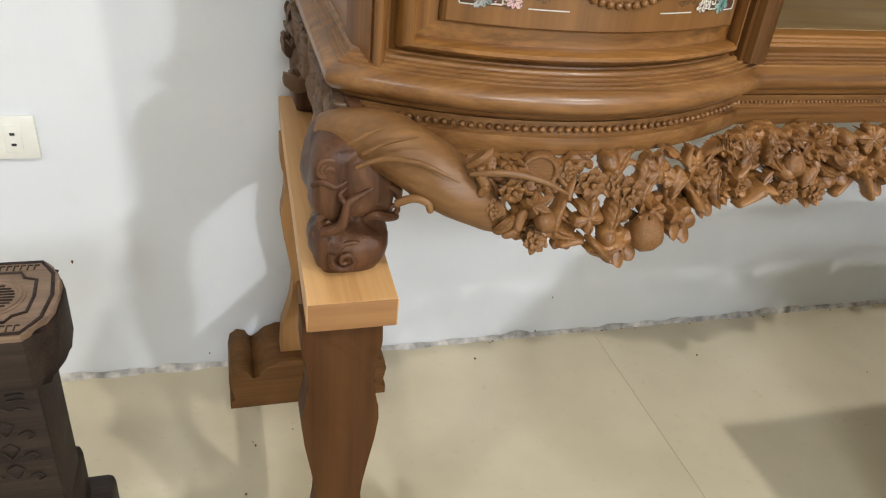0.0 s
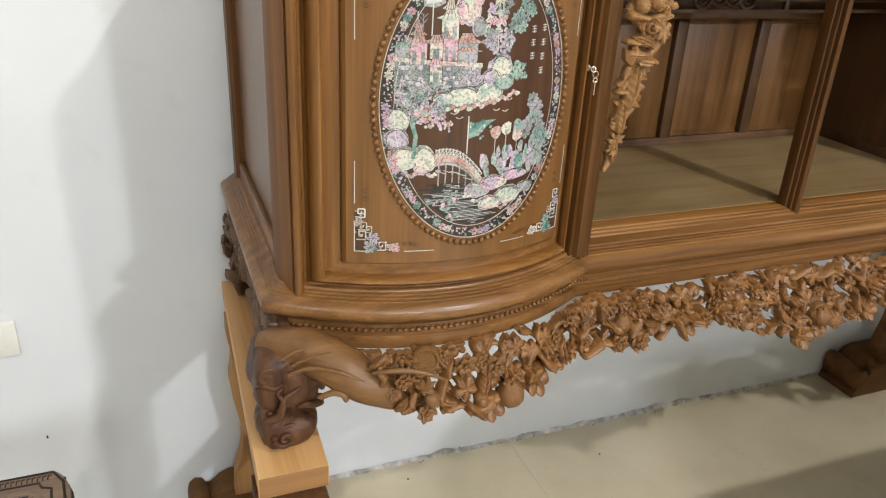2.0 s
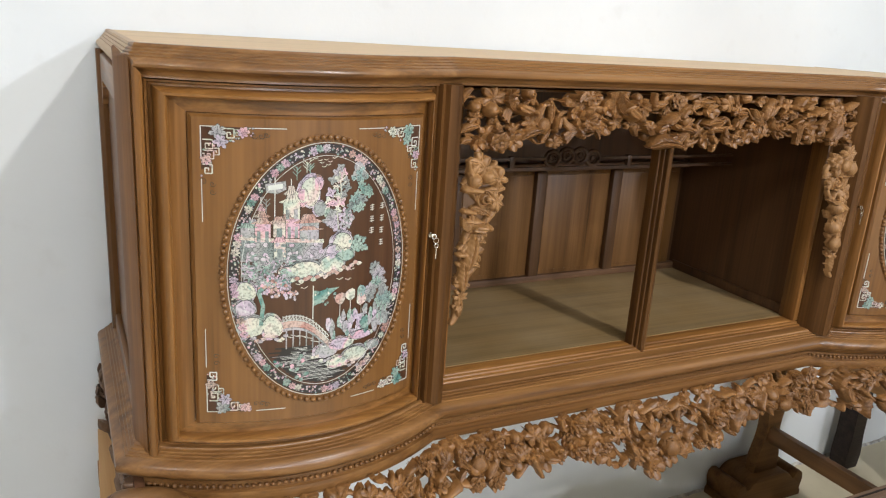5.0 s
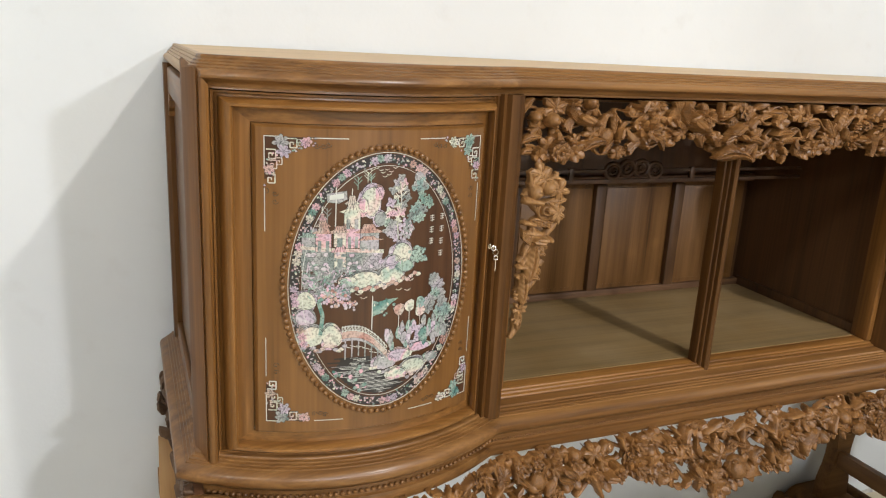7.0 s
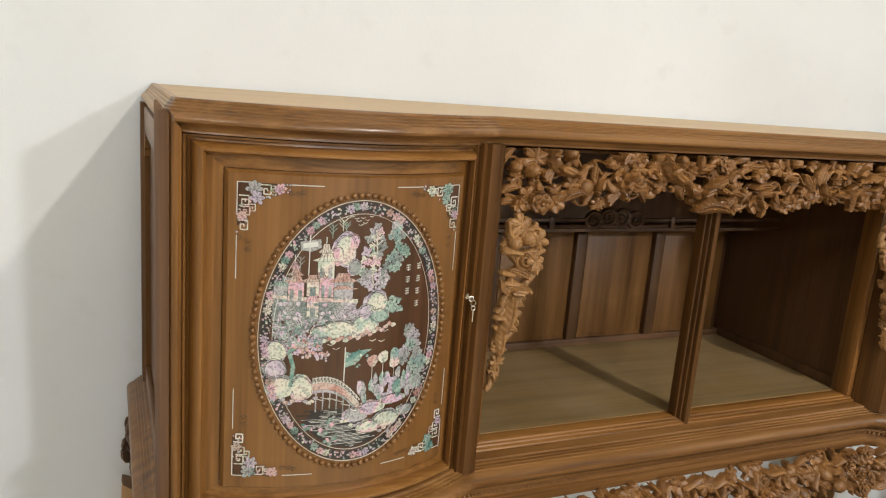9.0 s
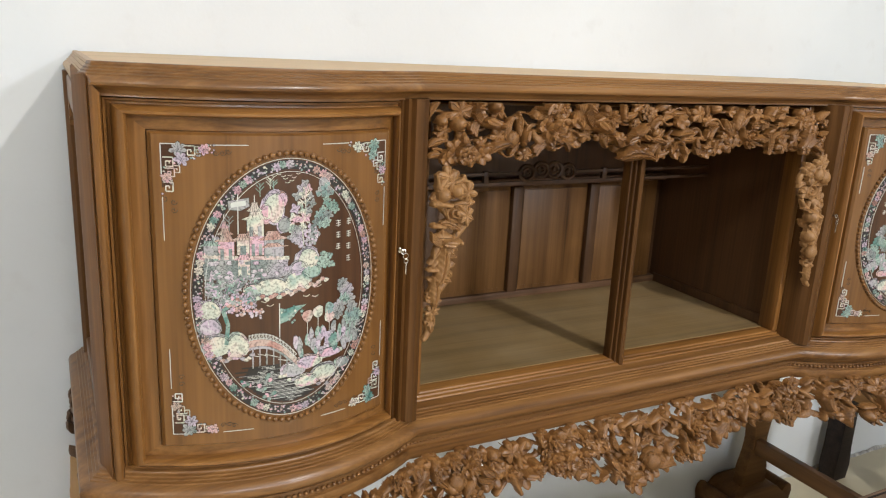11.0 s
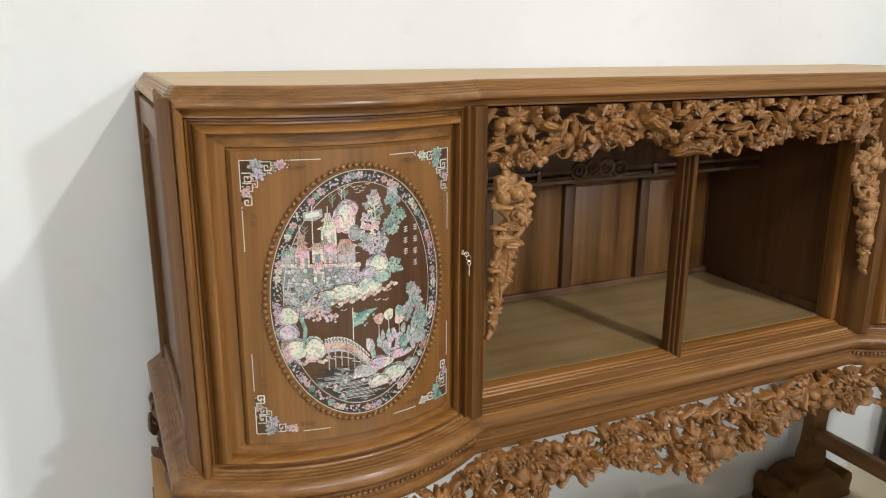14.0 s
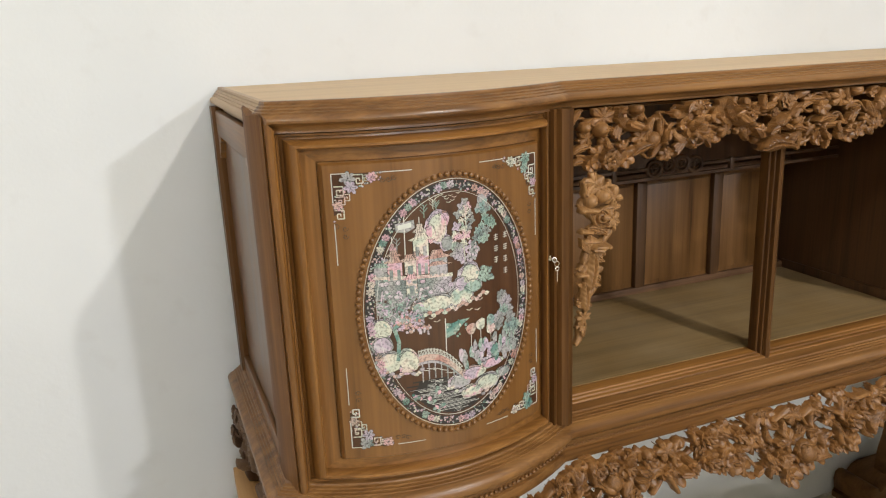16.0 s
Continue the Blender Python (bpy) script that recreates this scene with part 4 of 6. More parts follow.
def m_flower(u, v):
    rho, th = np.hypot(u, v), np.arctan2(v, u)
    p = np.abs(np.cos(2.5 * th))
    rim = 0.36 + 0.14 * np.sqrt(p)
    f = rho / rim
    h = 0.08 + 0.17 * f * (0.25 + 0.75 * p) - 0.20 * np.clip(f - 0.82, 0, 1)
    h = np.maximum(h, 0.22 * dome(rho, 0.13) + 0.03 * np.cos(9 * th) * (rho < 0.11))
    return np.where(f < 1, h, 0.0)


def m_double(u, v):
    rho, th = np.hypot(u, v), np.arctan2(v, u)
    p = np.abs(np.cos(3 * th))
    q = np.abs(np.sin(3 * th))
    outer = np.where(rho < 0.34 + 0.16 * p, 0.06 + 0.15 * rho / 0.5 * (0.3 + 0.7 * p), 0.0)
    inner = np.where(rho < 0.20 + 0.10 * q, 0.12 + 0.24 * rho / 0.3 * (0.3 + 0.7 * q), 0.0)
    return np.maximum(np.maximum(outer, inner), 0.24 * dome(rho, 0.10))


def m_maple(u, v):
    rho, th = np.hypot(u, v), np.arctan2(v, u)
    p = np.abs(np.cos(2.5 * th))
    rim = (0.24 + 0.26 * p ** 0.8) * (1 + 0.04 * np.cos(15 * th))
    f = np.clip(rho / rim, 0, 2)
    vein = np.exp(-((np.sin(2.5 * th) * rho / 0.028) ** 2)) * (np.cos(2.5 * th) ** 2 > 0.5)
    h = 0.05 + 0.15 * np.sqrt(np.maximum(0, 1 - 0.8 * f ** 2)) + 0.05 * p - 0.05 * vein
    return np.where(f < 1, h, 0.0)


def m_leaf(u, v):
    w = 0.20 * np.maximum(0, np.cos(math.pi * np.clip(u, -0.5, 0.5))) ** 0.75
    b = v - 0.35 * u * u + 0.04
    f = np.abs(b) / np.maximum(w, 1e-4)
    h = 0.05 + 0.15 * (1 - f ** 2) + 0.16 * u * u - 0.07 * np.exp(-((b / 0.022) ** 2)) + 0.007 * np.sin(40 * (u - 0.8 * np.abs(b)))
    return np.where((f < 1) & (np.abs(u) < 0.5), np.maximum(h, 0.02), 0.0)


def m_plume(u, v):
    w = 0.10 + 0.16 * (u + 0.5)
    b = v - 0.5 * u * u
    f = np.abs(b) / w
    h = 0.06 + 0.10 * np.sqrt(np.maximum(0, 1 - f ** 2)) + 0.035 * np.abs(np.sin(math.pi * 2.5 * f)) + 0.10 * np.maximum(0, u)
    return np.where((f < 1) & (np.abs(u) < 0.5 - 0.05 * np.cos(9 * b / w)), h, 0.0)


def m_fruit(u, v):
    rho = np.hypot(u, v)
    return 0.46 * dome(rho, 0.40) * (1 - 0.10 * np.exp(-((v / 0.03) ** 2)) * (u > 0))


def m_stub(u, v):
    b = v - 0.22 * np.sin(2.2 * u)
    d = np.hypot(np.maximum(np.abs(u) - 0.30, 0), b)
    knot = 0.05 * dome(np.hypot(u - 0.36, b), 0.09)
    return 0.24 * dome(d, 0.15 + 0.03 * np.sin(7 * u)) + np.where(d < 0.15, knot, 0.0)


def m_curl(u, v):
    rho, th = np.hypot(u, v), np.arctan2(v, u)
    turn = (rho - 0.08 - 0.035 * th) / 0.22
    near = np.abs(turn - np.round(turn)) * 0.22
    return np.where((rho < 0.47) & (rho > 0.02), 0.16 * dome(near, 0.062) + 0.05 * (rho < 0.44) * dome(rho, 0.46), 0.0)


def m_bird(u, v):
    body = 0.24 * dome(np.hypot(u / 0.26, (v + 0.5 * u * u) / 0.125), 1.0)
    head = 0.24 * dome(np.hypot(u - 0.27, v + 0.02), 0.085)
    beak = np.where((u > 0.32) & (u < 0.46) & (np.abs(v + 0.04) < 0.26 * (0.46 - u)), 0.13, 0.0)
    t = np.clip((-u - 0.15) / 0.35, 0, 1)
    tail_w = 0.06 + 0.10 * t
    tv = v - 0.55 * t * t * 0.5
    tail = np.where((u < -0.12) & (u > -0.5) & (np.abs(tv) < tail_w), 0.11 + 0.03 * np.abs(np.sin(8.5 * tv / tail_w)), 0.0)
    wing = np.where(np.hypot((u + 0.04) / 0.20, (v - 0.03) / 0.085) < 1, 0.24 + 0.022 * np.abs(np.sin(38 * v + 9 * u)), 0.0)
    return np.maximum.reduce([body, head, beak, tail, wing])


def m_knob(u, v):
    return 0.5 * dome(np.hypot(u, v), 0.5)


MOTIFS = dict(flower=m_flower, double=m_double, maple=m_maple, leaf=m_leaf, plume=m_plume, fruit=m_fruit, stub=m_stub, curl=m_curl, bird=m_bird, knob=m_knob)


def twigs(r, s0, s1, z_of, radius, lift):
    """A winding branch as a row of overlapping knobs."""
    out, s, ph = [], s0, r.uniform(0, 6)
    while s < s1:
        q = (s - s0) * 60
        out.append(("knob", s, z_of(s) + 0.008 * math.sin(q + ph) + 0.005 * math.sin(2.3 * q), 2 * radius * (1 + 0.2 * math.sin(3.1 * q)), 0.0, lift + 0.004 * math.sin(0.8 * q + ph)))
        s += radius * 0.45
    return out


def carving(name, label, field, place, material, depth=0.010):
    """The relief as one solid part, cut through where its net is bare."""
    gs, gz, h = field
    ns, nz = h.shape
    mask = h > -0.5
    quad = mask[:-1, :-1] & mask[1:, :-1] & mask[1:, 1:] & mask[:-1, 1:]
    used = np.zeros_like(mask)
    used[:-1, :-1] |= quad
    used[1:, :-1] |= quad
    used[1:, 1:] |= quad
    used[:-1, 1:] |= quad
    idx = np.full(h.shape, -1)
    n = int(used.sum())
    idx[used] = np.arange(n)
    si, zi = np.nonzero(used)
    hh = h[used]
    flat = np.stack([gs[si], gz[zi]], 1)
    a, b, c, d = idx[:-1, :-1][quad], idx[1:, :-1][quad], idx[1:, 1:][quad], idx[:-1, 1:][quad]
    faces = np.stack([a, b, c, d], 1)
    back = np.stack([d, c, b, a], 1) + n
    edges = np.concatenate([np.stack(e, 1) for e in ((a, b), (b, c), (c, d), (d, a))])
    key = np.sort(edges, 1)
    key = key[:, 0] * n + key[:, 1]
    _, first, count = np.unique(key, return_index=True, return_counts=True)
    rim = edges[first[count == 1]]
    # ease the steps of the net along the cut edges
    for _ in range(4):
        total, near = np.zeros_like(flat), np.zeros(n)
        for p, q in ((rim[:, 0], rim[:, 1]), (rim[:, 1], rim[:, 0])):
            np.add.at(total, p, flat[q])
            np.add.at(near, p, 1)
        on = near > 0
        flat[on] = 0.45 * flat[on] + 0.55 * total[on] / near[on][:, None]
    front = np.stack(place(flat[:, 0], flat[:, 1], hh), 1)
    rear = np.stack(place(flat[:, 0], flat[:, 1], np.maximum(-depth, hh - 0.0045 - 0.25 * np.maximum(hh, 0))), 1)
    walls = np.stack([rim[:, 1], rim[:, 0], rim[:, 0] + n, rim[:, 1] + n], 1)
    me = bpy.data.meshes.new(name)
    me.from_pydata(np.concatenate([front, rear]).tolist(), [], np.concatenate([faces, back, walls]).tolist())
    me.polygons.foreach_set("use_smooth", np.ones(len(me.polygons), dtype=bool))
    me.set_sharp_from_angle(angle=radians(52))
    me.materials.append(material)
    ob = new(name, me)
    attach(ob, cabinet)
    return tagged(ob, label)


def fill(r, spots, kinds, sizes, low, high, lifts=(0.0, 0.012)):
    out = []
    for s, z in spots:
        k = r.choice(kinds)
        size = r.uniform(*sizes) * dict(fruit=0.8, plume=1.2, leaf=1.25, bird=1.7, stub=1.1).get(k, 1.0)
        z = min(max(z, low(s) + 0.40 * size), high - 0.25 * size)
        out.append((k, s, z, size, r.uniform(0, 6.28), r.uniform(*lifts)))
    return out


def spots_in(x0, x1, low, high, step, hole, seed):
    r = random.Random(seed)
    out = []
    x = x0
    while x < x1:
        z0, z1 = low(x), high(x)
        n = max(1, round((z1 - z0) / step))
        for k in range(n):
            z = z0 + (z1 - z0) * (k + 0.5) / n
            if r.random() > hole(x, z):
                out.append((x + r.uniform(-0.4, 0.4) * step, z + r.uniform(-0.35, 0.35) * step))
        x += step * 0.92
    return out


KIT = kit(M_CARVE)
KIT_PALE = kit(M_BRACK)
KIT_DARK = kit(M_SIDE)

APRON_LOW = [(0.33, 0.615), (0.376, 0.592), (0.415, 0.570), (0.50, 0.541), (0.545, 0.536), (0.585, 0.551), (0.66, 0.560), (0.74, 0.552), (0.83, 0.556), (1.02, 0.557), (1.07, 0.54), (1.15, 0.514), (1.20, 0.510), (1.27, 0.532), (1.34, 0.530), (1.46, 0.568), (1.63, 0.551), (1.757, 0.553), (1.797, 0.536), (1.842, 0.541), (1.927, 0.570), (2.0, 0.61)]


def apron_y(x):
    m = np.minimum(x, 2 * CX - x)
    return np.where(m < XA, 0.895 + 1.45 * (m - 0.505) ** 2, MID_Y)


def apron_place(s, z, h):
    return s, apron_y(s) - 0.012 - 0.30 * np.maximum(0, 0.63 - z) - h * 1.25, z


def apron_at(s, z, out):
    return (s, float(apron_y(s)) - 0.012 - 0.30 * max(0, 0.63 - z) - out, z)


def apron_turn(x):
    sg = 1 if x < CX else -1
    m = min(x, 2 * CX - x)
    return sg * math.degrees(math.atan(2.9 * (m - 0.505))) if m < XA else 0


def apron_low(x):
    return lookup(APRON_LOW, x) - 0.009 + 0.004 * math.sin(90 * x)


def accents(base, r, motifs, names, kit_of, at, turn_of, share_of, lift):
    """Some blossoms, fruit and leaves stand free of the relief, as pieces of their own."""
    for kind, s, z, size, spin, up in motifs:
        if kind in names and r.random() < share_of:
            lay(kit_of[names[kind]], base, at(s, z, up + lift), size * r.uniform(0.8, 1.0), math.degrees(spin), r.uniform(-18, 18), turn_of(s) + r.uniform(-15, 15), 0.9)


APRON_KINDS = ["flower", "flower", "double", "double", "maple", "maple", "leaf", "leaf", "fruit", "stub", "stub", "stub", "stub", "bird"]
for x0, x1, seed in ((0.362, 0.80, 3), (0.80, 1.16, 4), (1.16, 1.53, 5), (1.53, 1.96, 6)):
    r = random.Random(seed + 50)
    spots = spots_in(x0, x1, apron_low, lambda x: 0.634, 0.0205, lambda x, z: 0.06 if z > 0.605 else 0.15, seed)
    motifs = fill(r, spots, APRON_KINDS, (0.026, 0.042), apron_low, 0.640, (0.0, 0.017))
    for f in (0.35, 0.62):
        motifs += twigs(r, x0, x1, lambda x: apron_low(x) + f * (0.622 - apron_low(x)), 0.0045, 0.001)
    motifs += twigs(r, x0, x1, lambda x: apron_low(x) + 0.86 * (0.622 - apron_low(x)), 0.0032, 0.008)
    base = carving("carved_apron", "openwork apron carved with leaves, blossom and fruit", stamp_field(x0 - 0.02, x1 + 0.02, 0.485, 0.636, motifs, 0.0010), apron_place, M_CARVE)
    accents(base, r, motifs, dict(flower="flower", double="rose", fruit="fruit", maple="lobed"), KIT, apron_at, apron_turn, 0.16, 0.008)

FRIEZE_LOW = [(0.75, 1.105), (0.80, 1.10), (0.844, 1.118), (0.916, 1.108), (0.96, 1.12), (1.04, 1.136), (1.10, 1.112), (1.15, 1.097), (1.25, 1.105), (1.311, 1.105), (1.37, 1.125), (1.443, 1.112), (1.53, 1.105), (1.60, 1.10)]


def frieze_place(s, z, h):
    return s, 0.968 - h * 1.3, z


def frieze_low(x):
    return lookup(FRIEZE_LOW, x) + 0.003 * math.sin(130 * x)


FRIEZE_KINDS = ["flower", "double", "maple", "maple", "maple", "leaf", "leaf", "leaf", "leaf", "plume", "fruit", "bird", "bird"]
for x0, x1, seed in ((0.752, 1.16, 5), (1.16, 1.600, 15)):
    r = random.Random(seed + 60)
    spots = spots_in(x0, x1, frieze_low, lambda x: 1.194, 0.0195, lambda x, z: 0.30 if z > 1.170 else 0.12, seed)
    motifs = fill(r, spots, FRIEZE_KINDS, (0.020, 0.034), frieze_low, 1.204)
    for f in (0.12, 0.3, 0.5, 0.68, 0.88):
        motifs += twigs(r, x0, x1, lambda x: frieze_low(x) + f * (1.19 - frieze_low(x)), 0.0024, 0.003)
    if x0 < 1:
        motifs += [("bird", 0.838, 1.166, 0.068, -0.15, 0.012), ("flower", 0.800, 1.120, 0.034, 0.3, 0.014), ("flower", 0.828, 1.118, 0.030, 0.9, 0.012), ("flower", 0.780, 1.118, 0.026, 0.5, 0.010), ("maple", 0.788, 1.182, 0.040, 1.2, 0.006), ("fruit", 0.785, 1.165, 0.028, 0.0, 0.012), ("double", 0.955, 1.150, 0.042, 0.2, 0.012), ("bird", 1.040, 1.160, 0.075, -0.3, 0.012), ("leaf", 1.115, 1.113, 0.066, 3.2, 0.012), ("plume", 1.01, 1.178, 0.040, 1.7, 0.010)]
    base = carving("carved_frieze", "openwork frieze carved with birds, leaves and blossom", stamp_field(x0 - 0.012, x1 + 0.012, 1.085, 1.196, motifs, 0.0009), frieze_place, M_CARVE)
    accents(base, r, motifs, dict(flower="flower", double="rose", fruit="fruit", maple="lobed"), KIT, lambda s, z, o: (s, 0.968 - o * 1.3, z), lambda s: 0, 0.25, 0.006)

BRACKET = [(0.835, 0.758), (0.90, 0.780), (0.945, 0.793), (1.006, 0.812), (1.049, 0.826), (1.075, 0.822), (1.095, 0.812)]
for x_of, seed in ((lambda x: x, 21), (flip, 22)):
    def side(x, x_of=x_of):
        return x_of(x - 0.010)

    r = random.Random(seed)
    sg = 1 if seed == 21 else -1
    motifs, z = [], 0.850
    while z < 1.09:
        w = lookup(BRACKET, z) - 0.750
        for k in range(max(1, round(w / 0.019))):
            size = min(w * 0.95, r.uniform(0.026, 0.040))
            motifs.append((r.choice(["leaf", "leaf", "leaf", "stub", "maple"]), side(0.750 + min(max(w * r.random(), size * 0.45), w - size * 0.4)), z, size, r.uniform(0, 6.28), r.uniform(0, 0.008)))
        z += 0.0165
    motifs += [("fruit", side(0.771), 1.062, 0.028, 0.0, 0.008), ("fruit", side(0.792), 1.068, 0.026, 0.0, 0.010), ("maple", side(0.778), 1.088, 0.040, 0.4, 0.004), ("bird", side(0.783), 0.990, 0.060, 0.1 if sg > 0 else 2.9, 0.010), ("leaf", side(0.772), 0.955, 0.062, 1.45, 0.008), ("leaf", side(0.763), 0.915, 0.050, 1.60, 0.006), ("curl", side(0.793), 1.035, 0.036, 0.6, 0.006), ("leaf", side(0.7605), 0.868, 0.040, 1.65, 0.004)]
    if sg < 0:
        motifs += [("fruit", side(0.790), 0.985, 0.034, 0.0, 0.012), ("fruit", side(0.785), 0.945, 0.034, 0.0, 0.010), ("fruit", side(0.776), 0.912, 0.028, 0.0, 0.010)]
    zz = 0.838
    while zz < 1.09:
        motifs.append(("knob", side(lookup(BRACKET, zz) - 0.008 + 0.004 * math.sin(zz * 150)), zz, 0.0085 + 0.002 * math.sin(zz * 90), 0.0, 0.003 + 0.003 * math.sin(zz * 70)))
        zz += 0.0018
    x0, x1 = sorted((side(0.747), side(0.832)))
    base = carving("carved_bracket", "pale carved corner bracket of fruit and leaves", stamp_field(x0, x1, 0.83, 1.105, motifs, 0.0009), lambda s, z, h: (s, 0.952 - h * 1.2, z), M_BRACK)
    accents(base, r, motifs, dict(fruit="fruit", maple="lobed"), KIT_PALE, lambda s, z, o: (s, 0.952 - o * 1.2, z), lambda s: 0, 0.5, 0.006)

# a cut stump and some large fruit stand out of the apron
for x, z, k, s in ((0.452, 0.622, "disc", 0.042), (0.575, 0.556, "fruit", 0.040), (0.505, 0.612, "flower", 0.036), (0.548, 0.600, "rose", 0.040), (0.655, 0.606, "flower", 0.036), (0.80, 0.590, "fruit", 0.030), (1.21, 0.545, "fruit", 0.034)):
    lay(KIT[k], bpy.data.objects["carved_apron"], apron_at(x, z, 0.022), s, rnd.uniform(-20, 20), 0, apron_turn(x))


# legs: a swelling shoulder that ends in a dark mask-like block
def leg_block(x_of, cx, cy, deep=1.0, slim=1.0):
    bm = bmesh.new()
    rows = [(0.4915, 0.024, 0.026), (0.494, 0.032, 0.033), (0.502, 0.037, 0.038), (0.510, 0.040, 0.041), (0.522, 0.041, 0.042), (0.534, 0.040, 0.042), (0.541, 0.037, 0.039), (0.546, 0.033, 0.034), (0.552, 0.032, 0.032), (0.558, 0.033, 0.033), (0.563, 0.037, 0.038), (0.569, 0.041, 0.043), (0.580, 0.044, 0.046), (0.596, 0.045, 0.047), (0.612, 0.044, 0.046), (0.628, 0.042, 0.044), (0.641, 0.038, 0.040), (0.650, 0.030, 0.032), (0.655, 0.016, 0.018)]
    n = 56
    rings = []
    for i, (z, rx, ry) in enumerate(rows):
        ring = []
        for k in range(n):
            a = 2 * math.pi * k / n
            c, s = math.cos(a), math.sin(a)
            p = 4.2
            f = (abs(c) ** p + abs(s) ** p) ** (-1 / p)
            q = Vector((cx + slim * rx * f * c, cy + slim * ry * f * s, 0.4915 + (z - 0.4915) * 0.95))
            wob = noise.noise(q * 34) * 0.005 + noise.noise(q * 80) * 0.0032
            if s < 0 and 0.532 < z < 0.566 and -0.45 < c < 0.9:
                wob -= 0.022 * deep * math.sin(math.pi * (z - 0.532) / 0.034) * min(1, (c + 0.45) * 4)
            q += Vector((c, s, 0)) * wob
            q.x = x_of(q.x)
            ring.append(bm.verts.new(q))
        rings.append(ring)
    for p, q in zip(rings, rings[1:]):
        for k in range(n):
            bm.faces.new((p[k], p[(k + 1) % n], q[(k + 1) % n], q[k]))
    bm.faces.new(rings[0])
    bm.faces.new(rings[-1])
    return bm


def leg(x_of, sg):
    foot = part("leg_block", leg_block(x_of, 0.278, 0.934, 1.0, 0.98), M_PAW, cabinet, "dark carved leg block with scrolls", smooth=80)

    def curl(pts, rad, mt=M_PAW, nm="scroll"):
        b = bmesh.new()
        smooth_tube(b, [(x_of(x + 0.006), y + 0.041, 0.4915 + (z - 0.4915) * 0.95) for x, y, z in pts], rad, 9)
        part(nm, b, mt, foot, smooth=80)

    def spiral(x, y, z, r, turns=1.5, start=0.0, lift=0.005, w=0.0042):
        pts = []
        for i in range(14):
            t = i / 13
            a = start + turns * 2 * math.pi * t
            pts.append((x + r * (1 - 0.85 * t) * math.cos(a), y - lift * t, z + r * (1 - 0.85 * t) * math.sin(a)))
        curl(pts, [w * (1 - 0.4 * i / 13) for i in range(14)])

    spiral(0.264, 0.854, 0.516, 0.015, 1.3, 2.6)
    spiral(0.264, 0.857, 0.517, 0.026, 0.46, 0.15, 0.0, 0.0036)
    spiral(0.245, 0.853, 0.622, 0.012, 1.3, 1.0, 0.004, 0.0038)
    spiral(0.245, 0.857, 0.560, 0.010, 1.2, 0.6, 0.003, 0.004)
    spiral(0.310, 0.858, 0.574, 0.011, 1.2, 2.0, 0.004, 0.0036)
    curl([(0.240, 0.852, 0.552), (0.256, 0.846, 0.560), (0.261, 0.843, 0.576), (0.264, 0.843, 0.590), (0.276, 0.845, 0.597), (0.292, 0.849, 0.605)], [0.005, 0.006, 0.0048, 0.004, 0.0036, 0.0018])
    curl([(0.262, 0.843, 0.588), (0.256, 0.845, 0.598), (0.262, 0.847, 0.604)], [0.0034, 0.003, 0.0016])
    curl([(0.282, 0.848, 0.569), (0.292, 0.844, 0.574), (0.303, 0.848, 0.569), (0.314, 0.856, 0.564)], [0.0026, 0.0045, 0.005, 0.004])
    curl([(0.232, 0.858, 0.603), (0.240, 0.850, 0.611), (0.252, 0.846, 0.607), (0.262, 0.846, 0.612)], [0.003, 0.004, 0.0036, 0.002])
    curl([(0.302, 0.852, 0.604), (0.313, 0.856, 0.598), (0.317, 0.862, 0.585)], [0.004, 0.006, 0.004])
    # shoulder
    b = bmesh.new()
    path = [(0.252, 0.945, 0.636), (0.276, 0.928, 0.640), (0.312, 0.900, 0.638), (0.346, 0.873, 0.622), (0.372, 0.857, 0.605), (0.396, 0.850, 0.590), (0.414, 0.848, 0.578)]
    smooth_tube(b, [(x_of(x), y, z) for x, y, z in path], [0.016, 0.024, 0.030, 0.0305, 0.026, 0.019, 0.012], 20, 7)
    for v in b.verts:
        v.co.y += noise.noise(v.co * 40) * 0.003
        v.co.z += noise.noise(v.co * 30 + Vector((3, 0, 0))) * 0.002
    sh = part("shoulder", b, M_KNEE, cabinet, "smooth pale carved shoulder of the leg", smooth=85)

    def strip(pts, rad, nm="blade"):
        q = bmesh.new()
        back = [max(0, min(1, (0.345 - x) / 0.07)) for x, y, z in pts]
        smooth_tube(q, [(x_of(x), y + 0.022 * f, z - 0.013 * f) for (x, y, z), f in zip(pts, back)], rad, 8)
        part(nm, q, M_KNEE, sh, smooth=85)

    strip([(0.275, 0.852, 0.640), (0.298, 0.842, 0.652), (0.328, 0.829, 0.650), (0.358, 0.823, 0.634)], [0.002, 0.0030, 0.0026, 0.0008])
    strip([(0.280, 0.853, 0.652), (0.300, 0.846, 0.666), (0.324, 0.842, 0.671)], [0.0018, 0.0022, 0.0008])
    strip([(0.268, 0.855, 0.662), (0.282, 0.852, 0.672), (0.298, 0.850, 0.678)], [0.0016, 0.0022, 0.0008])
    strip([(0.312, 0.852, 0.600), (0.326, 0.848, 0.607), (0.338, 0.846, 0.603), (0.341, 0.846, 0.595)], [0.004, 0.0044, 0.0044, 0.0038])
    strip([(0.372, 0.838, 0.634), (0.392, 0.826, 0.641), (0.418, 0.820, 0.640), (0.442, 0.815, 0.633), (0.460, 0.812, 0.624)], [0.002, 0.0036, 0.0036, 0.003, 0.0012])
    r = random.Random(12)
